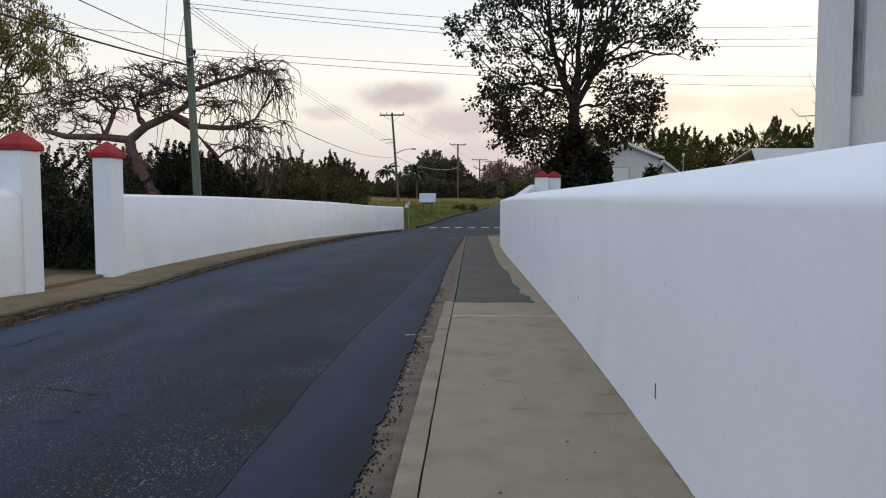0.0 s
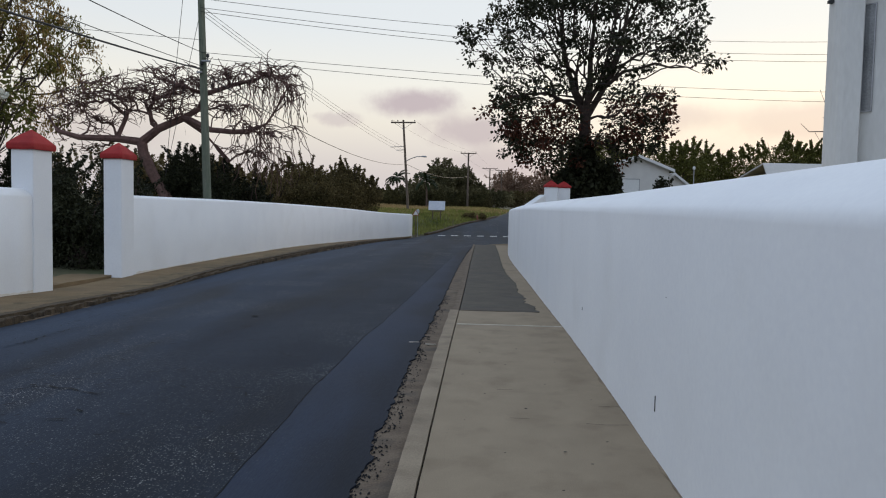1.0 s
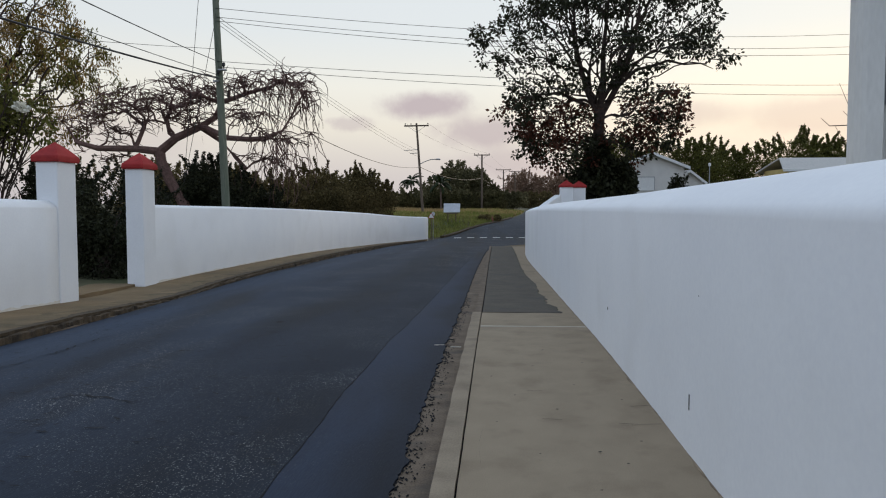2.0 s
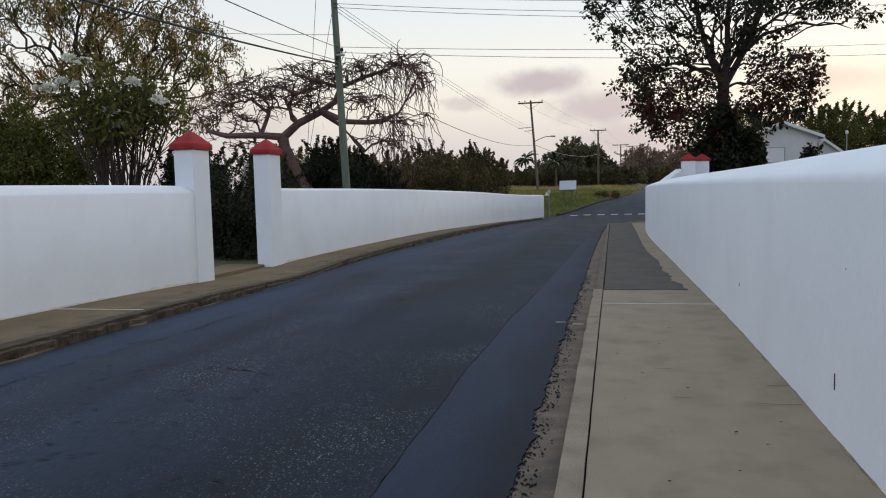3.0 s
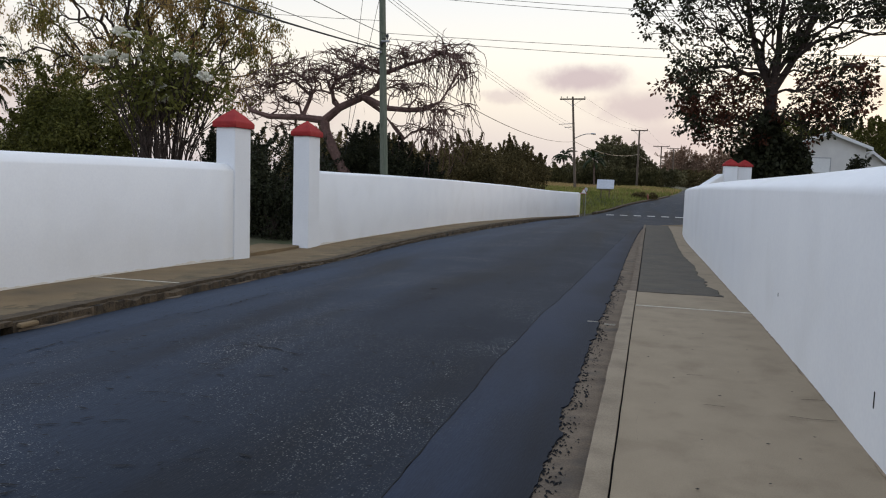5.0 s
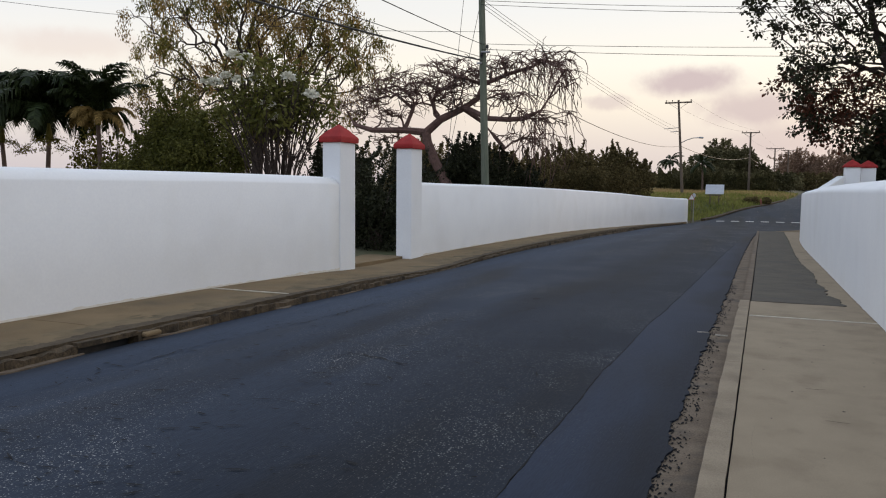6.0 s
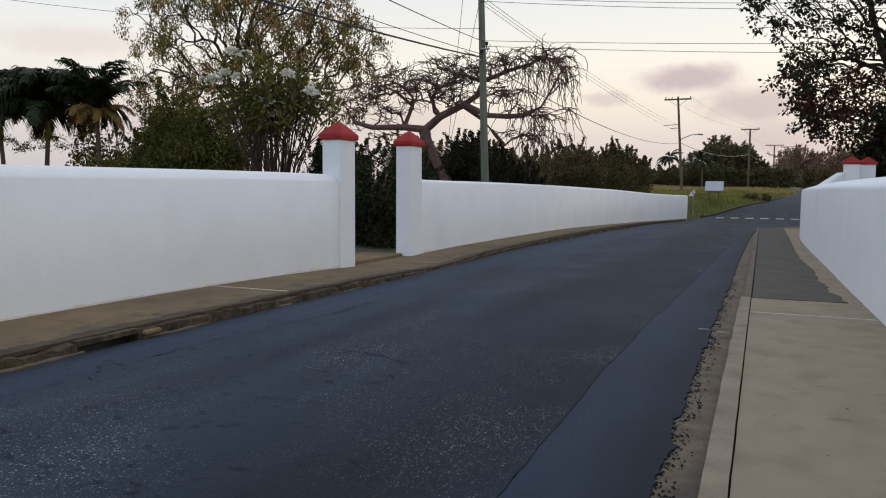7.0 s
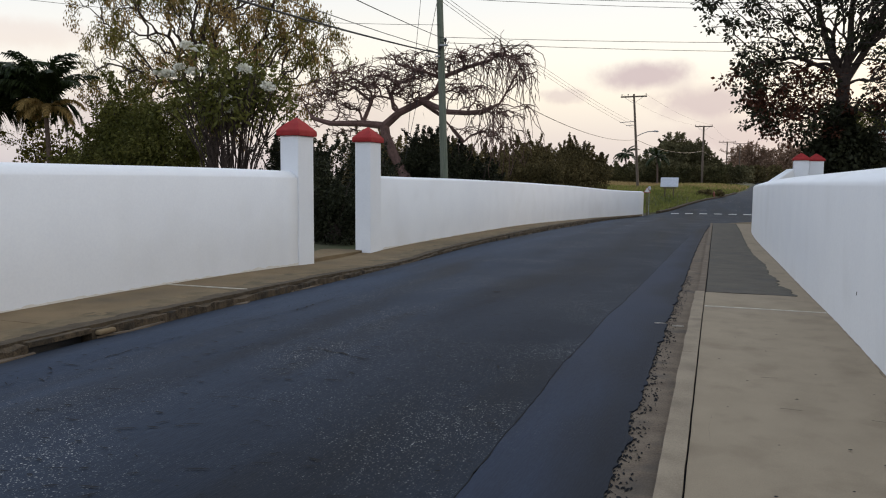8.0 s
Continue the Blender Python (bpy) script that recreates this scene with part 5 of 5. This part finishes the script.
shrub = fan_shrub(-12.8, 18, "tall shrub with white flower heads behind the wall", 51)
petals = random.Random(9)
for i, (x, z) in enumerate(((-13.7, 5.05), (-13.3, 4.95), (-14.6, 4.35), (-14.3, 4.32), (-13.95, 4.5), (-13.5, 4.35), (-11.9, 4.35), (-13.0, 4.38), (-11.2, 3.88), (-12.6, 3.66), (-12.3, 3.3))):
    size = petals.uniform(.5, .9)
    pts = round_points([(x + 12.8, -.6, z - shrub.location.z)], int(170 * size), .085 * size, 60 + i, .45)
    tagged(crown(shrub, "flower_head", pts, .07, M_FLOWER, "white flower cluster", stretch=1.1, droop=-.3, seed=60 + i), kind="stuff")
hedge("palm_undergrowth", [(-29.4, 27, 2.4, .9, .8, 1.7), (-27.9, 27, 2.0, .7, .8, 1.6), (-26.0, 27.5, 2.2, 1.0, 1, 1.7), (-24.6, 27.5, 1.8, 1.0, 1, 1.5)], 4200, .10, M_LEAFOLIVE, "sparse shrubs under the palms", 43, "bushes")

# shrubs seen through and beside the gateway
hedge("gateway_bushes", [(-10.3, 18.2, .9, 1.2, 1.2, 1.5), (-9.6, 20.2, .8, 1.0, 1.2, 1.6), (-11.8, 19.5, 1.2, 1.2, 1.2, 1.6), (-9.4, 17.6, .4, .9, .8, .9), (-12.9, 23, .9, 1.2, 1.2, 1.1)],
      52000, .048, M_LEAFDARK, "dark garden shrubs inside the gateway", 44, "bushes")
hedge("dark_shrubs", [(-11.3, 29, 2.0, 1.2, 1.2, 1.4), (-9.9, 28.5, 1.5, 1.0, 1.2, 1.2), (-13.6, 29, 1.1, 1.0, 1.2, 1.2), (-9.0, 29, 1.1, 1.0, 1.2, 1.1)], 56000, .055, M_LEAFDARK,
      "dark shrubs under the bare tree", 45, "bushes")
hedge("wall_hedge", [(-14.6 + i * .85, 40 + i * 1.2, 1.5 + .6 * math.sin(i * 1.9), 1.6, 1.6, 1.5 + .5 * math.sin(i * 2.7 + 1)) for i in range(9)], 100000, .062, M_LEAFWARM,
      "dark overgrown bushes behind the far wall", 46, "bushes")
hedge("wood_edge", [(-17 + i * 2.3, 58 + (i % 3) * 2, 1.9 + .5 * math.sin(i * 2.3), 2.2, 2, 2.0 + .5 * math.sin(i * 1.3)) for i in range(4)] +
      [(-30 + i * 3.5, 52 + (i % 2) * 3, 2.1, 2.6, 2.4, 2.6 + .4 * math.sin(i * 1.7)) for i in range(4)], 90000, .085, M_LEAFWARM, "dark wood edge beyond the wall", 47)

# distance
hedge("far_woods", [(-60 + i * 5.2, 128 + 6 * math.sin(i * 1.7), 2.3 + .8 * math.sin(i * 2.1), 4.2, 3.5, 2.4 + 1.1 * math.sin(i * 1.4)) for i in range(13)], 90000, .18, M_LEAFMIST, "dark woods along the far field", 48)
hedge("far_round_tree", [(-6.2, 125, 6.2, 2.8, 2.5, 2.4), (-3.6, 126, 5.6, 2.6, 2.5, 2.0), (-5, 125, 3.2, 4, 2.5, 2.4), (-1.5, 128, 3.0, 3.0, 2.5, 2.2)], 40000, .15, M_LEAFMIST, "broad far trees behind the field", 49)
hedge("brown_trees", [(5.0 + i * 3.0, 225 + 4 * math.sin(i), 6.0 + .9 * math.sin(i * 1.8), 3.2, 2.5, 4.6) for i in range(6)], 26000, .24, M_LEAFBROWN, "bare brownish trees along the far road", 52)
palm(-12.9, 116, 5.4, 7, 2.3, label="far coconut palm over the woods", fronds=22, curl=1.5, rise=(-.3, 1.3), leaflet=.2)
palm(-7.6, 104, 4.5, 8, 2.3, label="far coconut palm over the woods", fronds=22, curl=1.5, rise=(-.3, 1.3), leaflet=.2)
hedge("far_thicket", [(-26 + i * 2.6, 108 + 2.5 * math.sin(i * 2.2) + i * .5, 1.6 + .35 * math.sin(i * 1.9), 2.1, 2, 1.7 + .5 * math.sin(i * 3.1)) for i in range(11)], 70000, .11, M_LEAFFAR, "dark thicket at the back of the grass", 55)
hedge("hill_woods", [(13 + i * 2.9, 100 + 5 * math.sin(i * 1.3), 5.5 + .6 * math.sin(i * 1.9), 3.6, 3, 3.7 + .5 * math.sin(i * 2.6)) for i in range(19)], 130000, .13, M_LEAFSOFT, "olive green woods behind the houses", 53)
hedge("verge_shrub", [(-.7, 66.6, .45, .5, .5, .32), (-1.3, 67, .45, .4, .4, .28), (.1, 67, .5, .4, .4, .28)], 1800, .07, M_LEAFWARM, "low dark shrub in the verge grass", 56, "shrub")
hedge("roadside_woods", [(6 + i * 3.6, 205 + 3 * math.sin(i * 2), 2.6, 2.6, 2, 2.2 + .4 * math.sin(i * 1.3)) for i in range(7)], 20000, .25, M_LEAFWARM, "dark undergrowth along the far road", 57)
hedge("garden_shrub", [(16.2, 70, 3.0, .9, .9, 1.2)], 1500, .16, M_LEAFDARK, "round dark shrub beside the house", 54, "shrub")

# ---------------------------------------------------------------- verge
def blades(n, region, h, material, name, label, seed):
    rs = np.random.RandomState(seed)
    xs, ys = rs.uniform(region[0], region[1], n), rs.uniform(region[2], region[3], n)
    keep = [(x, y) for x, y in zip(xs, ys) if x < RL(y) - .25 and not (y < 53.5 and x > WL(min(y, 52)) - .6) and (y > 53 or x < WL(y) - .6)]
    base = np.array([(x, y, land(x, y) - .04) for x, y in keep])
    m = len(base)
    a = rs.uniform(0, 6.28, m)
    hh = h * (.5 + rs.rand(m))
    w = hh * .16
    d = np.stack([np.cos(a), np.sin(a), np.zeros(m)], 1)
    lean = rs.randn(m, 3) * .25 * hh[:, None]
    lean[:, 2] = hh
    verts = np.stack([base - d * w[:, None], base + d * w[:, None], base + lean], 1).reshape(-1, 3)
    faces = np.arange(3 * m).reshape(-1, 3)
    ob = new(name, cloud_mesh(name, verts, faces, material))
    tagged(ob, label, "grass", kind="stuff")


blades(38000, (-24, 4, 53, 78), .22, M_GRASS, "verge_grass", "green rough grass on the verge", 71)
blades(14000, (-30, 6, 76, 108), .26, M_DRY, "dry_grass", "dry straw-coloured grass in the field", 72)
blades(5000, (-24, 2, 66, 92), .24, M_DRY, "straw_grass", "dry straw tufts among the green grass", 74)
blades(9000, (-6, 8, 74, 118), .24, M_GRASS, "field_grass", "green grass along the far road", 73)
kerb = tagged(new("verge_kerb", mesh_of("verge_kerb", *ribbon(steps(54.5, 74, .8), lambda y: RL(y) - .3, RL, lambda x, y: gz(y) + .06, .25), M_OLDKERB)), "low dark kerb along the grass verge", "kerb", kind="structure")

# ---------------------------------------------------------------- signs
board = thing("notice_board", (-3.65, 62.4, land(-3.65, 62.4)), "grey notice board on two posts in the grass", "notice board")
z0 = 1.02 - board.location.z
bm = bmesh.new()
box(bm, -.67, .67, -.03, .03, 0, .88, .01)
bmesh.ops.transform(bm, matrix=Matrix.Translation((0, 0, z0)) @ Matrix.Rotation(-.6, 4, "X"), verts=bm.verts)
part("panel", bm, M_BOARD, board)
for x in (-.32, .32):
    part("post", boxed(x - .04, x + .04, .22, .30, -.3, z0 + .33, .008), M_WOODPOLE, board)
part("rail", boxed(-.5, .5, .02, .06, z0 - .12, z0 - .04, .008), M_WOODPOLE, board)

sgn = thing("warning_sign", (-4.52, 52.9, land(-4.52, 52.9) + .1), "small triangular warning sign at the wall end", "road sign")
part("post", tube([(0, 0, -.3), (0, 0, 1.5)], [.025, .025], 8), M_WOODPOLE, sgn)
def tri(s, y, z):
    return [(-s, y, z - s * .58), (s, y, z - s * .58), (0, y, z + s * 1.15)]
part("plate", (tri(.24, -.05, 1.42) + tri(.24, -.035, 1.42), [(0, 1, 2), (5, 4, 3), (0, 3, 4, 1), (1, 4, 5, 2), (2, 5, 3, 0)]), M_SIGNRED, sgn, "red-edged triangular plate")
part("plate_face", (tri(.18, -.056, 1.42), [(0, 1, 2)]), M_FASCIA, sgn, "white face of the sign")
back_sign = thing("round_sign", (-4.42, 53.3, land(-4.42, 53.3)), "small pale round sign turned away at the wall end", "road sign")
part("post", tube([(0, 0, -.3), (0, 0, 1.75)], [.02, .02], 8), M_METAL, back_sign)
part("plate", tube([(0, -.03, 1.66), (.02, -.01, 1.66)], [.15, .15], 14), M_BOARD, back_sign, "pale round plate seen from behind")
post = thing("marker_post", (-.35, 66.0, land(-.35, 66.0) - .1), "short orange marker post at the verge", "marker post")
part("post", tube([(0, 0, 0), (0, 0, .5), (0, 0, .56)], [.08, .08, .04], 8), M_ORANGE, post)
part("base", tube([(0, 0, 0), (0, 0, .06)], [.13, .12], 8), M_DARK, post)

# ---------------------------------------------------------------- houses
def house(at, w, d, wall_h, ridge, over, label, wall_mat, turn=0.0, windows=(), gable_front=True):
    ob = thing("house", at, label, "house")
    ob.rotation_euler = (0, 0, turn)
    verts = [(-w / 2, 0, -1.5), (w / 2, 0, -1.5), (w / 2, 0, wall_h), (0, 0, ridge - .1), (-w / 2, 0, wall_h)]
    verts += [(x, d, z) for x, _, z in verts]
    part("wall", (verts, [(0, 1, 2, 3, 4), (9, 8, 7, 6, 5), (0, 5, 6, 1), (1, 6, 7, 2), (4, 3, 8, 9), (3, 2, 7, 8), (0, 4, 9, 5)]), wall_mat, ob)
    sl = (ridge - wall_h) / (w / 2)
    for sg in (-1, 1):
        e = w / 2 + over
        q = [(0, -over, ridge), (sg * e, -over, ridge - sl * e), (sg * e, d + over, ridge - sl * e), (0, d + over, ridge)]
        q2 = [(x, y, z + .14) for x, y, z in q]
        part("roof", (q + q2, [(0, 1, 2, 3), (7, 6, 5, 4), (0, 4, 5, 1), (1, 5, 6, 2), (2, 6, 7, 3), (3, 7, 4, 0)]), M_ROOF, ob)
        q = [(0, -over - .04, ridge - .12), (sg * e, -over - .04, ridge - sl * e - .12), (sg * e, -over - .04, ridge - sl * e + .16), (0, -over - .04, ridge + .16)]
        q2 = [(x, y + .035, z) for x, y, z in q]
        part("bargeboard", (q + q2, [(0, 1, 2, 3), (7, 6, 5, 4), (0, 4, 5, 1), (1, 5, 6, 2), (2, 6, 7, 3), (3, 7, 4, 0)]), M_FASCIA, ob)
    for x, z, ww, wh, mt in windows:
        win = part("window", boxed(x - ww / 2, x + ww / 2, -.03, .05, z, z + wh, .01), mt, ob)
        part("window_frame", boxed(x - ww / 2 - .06, x + ww / 2 + .06, -.05, .0, z + wh, z + wh + .07, .01), M_METAL, win)
        for sx in (-1, 1):
            part("window_jamb", boxed(x + sx * (ww / 2 + .03) - .03, x + sx * (ww / 2 + .03) + .03, -.05, .0, z, z + wh, .01), M_METAL, win)
        part("window_sill", boxed(x - ww / 2 - .08, x + ww / 2 + .08, -.10, .0, z - .07, z, .01), M_FASCIA, win)
    return ob


house((14.9, 75, 2.0), 6.0, 9, 3.3, 4.5, .45, "white house with a low gabled roof", M_HOUSE, 0, ((-0.67, 1.07, 1.7, 1.2, M_FASCIA),))
annex = house((18.6, 76, 2.0), 2.6, 6, 1.9, 2.9, .35, "white annexe with a low gabled roof beside the house", M_HOUSE, 0, ((-.4, .5, .8, 1.0, M_GLASS),))
far_house = thing("house", (31.9, 75, 2.4), "pale house with a long sheet roof and yellow gable", "house")
part("wall", boxed(-4.2, 6.5, .4, 7, -1.2, 2.7), M_HOUSEYELLOW, far_house)
rv = [(-4.9, -.2, 2.45), (7.0, -.2, 2.45), (7.0, 3.7, 3.75), (-3.9, 3.7, 3.75), (-4.9, 7.6, 2.45), (7, 7.6, 2.45)]
rv += [(x, y, z + .15) for x, y, z in rv]
part("roof", (rv, [(0, 1, 2, 3), (3, 2, 5, 4), (6, 9, 8, 7), (9, 10, 11, 8), (0, 6, 7, 1), (0, 3, 9, 6), (3, 4, 10, 9), (1, 7, 8, 2), (2, 8, 11, 5), (4, 5, 11, 10)]), M_ROOF, far_house)
part("fascia", boxed(-4.9, 7.0, -.26, -.2, 2.38, 2.62, .01), M_FASCIA, far_house)
for x in (-1.8, 1.2, 4.2):
    win = part("window", boxed(x - .6, x + .6, .33, .45, .9, 2.0, .01), M_GLASS, far_house)
    part("window_sill", boxed(x - .7, x + .7, .25, .40, .83, .9, .01), M_FASCIA, win)
lamp = thing("garden_lamp_post", (18.9, 70, 2.6), "thin pale lamp post by the house", "lamp post")
part("post", tube([(0, 0, -.5), (0, 0, 2.5)], [.05, .04], 8), M_METAL, lamp)
part("lamp_head", tube([(0, 0, 2.45), (0, 0, 2.5), (0, 0, 2.7), (0, 0, 2.75)], [.05, .12, .12, .04], 8), M_FASCIA, lamp)
mk = thing("stone_marker", (5.65, 44.5, land(5.65, 44.5)), "pale tapered stone marker beside the tree", "stone marker")
part("shaft", tube([(0, 0, -.8), (0, 0, 1.0), (0, 0, 1.06)], [.26, .16, .1], 6), M_WHITE, mk)

# ---------------------------------------------------------------- wires
for a, b, sag, r in WIRES:
    wire(a, b, sag, r)

# twigs of a bare tree beside the white building
tw = tree_thing((7.3, 14, land(7.3, 14)), "bare tree with a few thin twigs", "bare_tree")
part("trunk", tube([(0, 0, -.3), (0, 0, 1.5), (-.2, 0, 3.2)], [.10, .08, .04], 8), M_BARK, tw)
for zz, dx, up in ((3.0, -1.5, .2), (2.7, -1.25, .35), (3.3, -1.2, .5), (3.5, -.95, .55)):
    zz -= land(7.3, 14) + .1
    part("branch", joined(tube([(-.15, 0, zz - .3), (dx * .6, 0, zz + up * .4), (dx, 0, zz + up * .3), (dx - .15, 0, zz + up)], [.02, .012, .008, .004], 5),
         tube([(dx * .7, 0, zz + up * .4), (dx * .85, 0, zz + up + .12)], [.008, .004], 4), tube([(dx * .5, 0, zz + up * .3), (dx * .6, 0, zz - .1)], [.008, .004], 4)), M_BARK, tw)
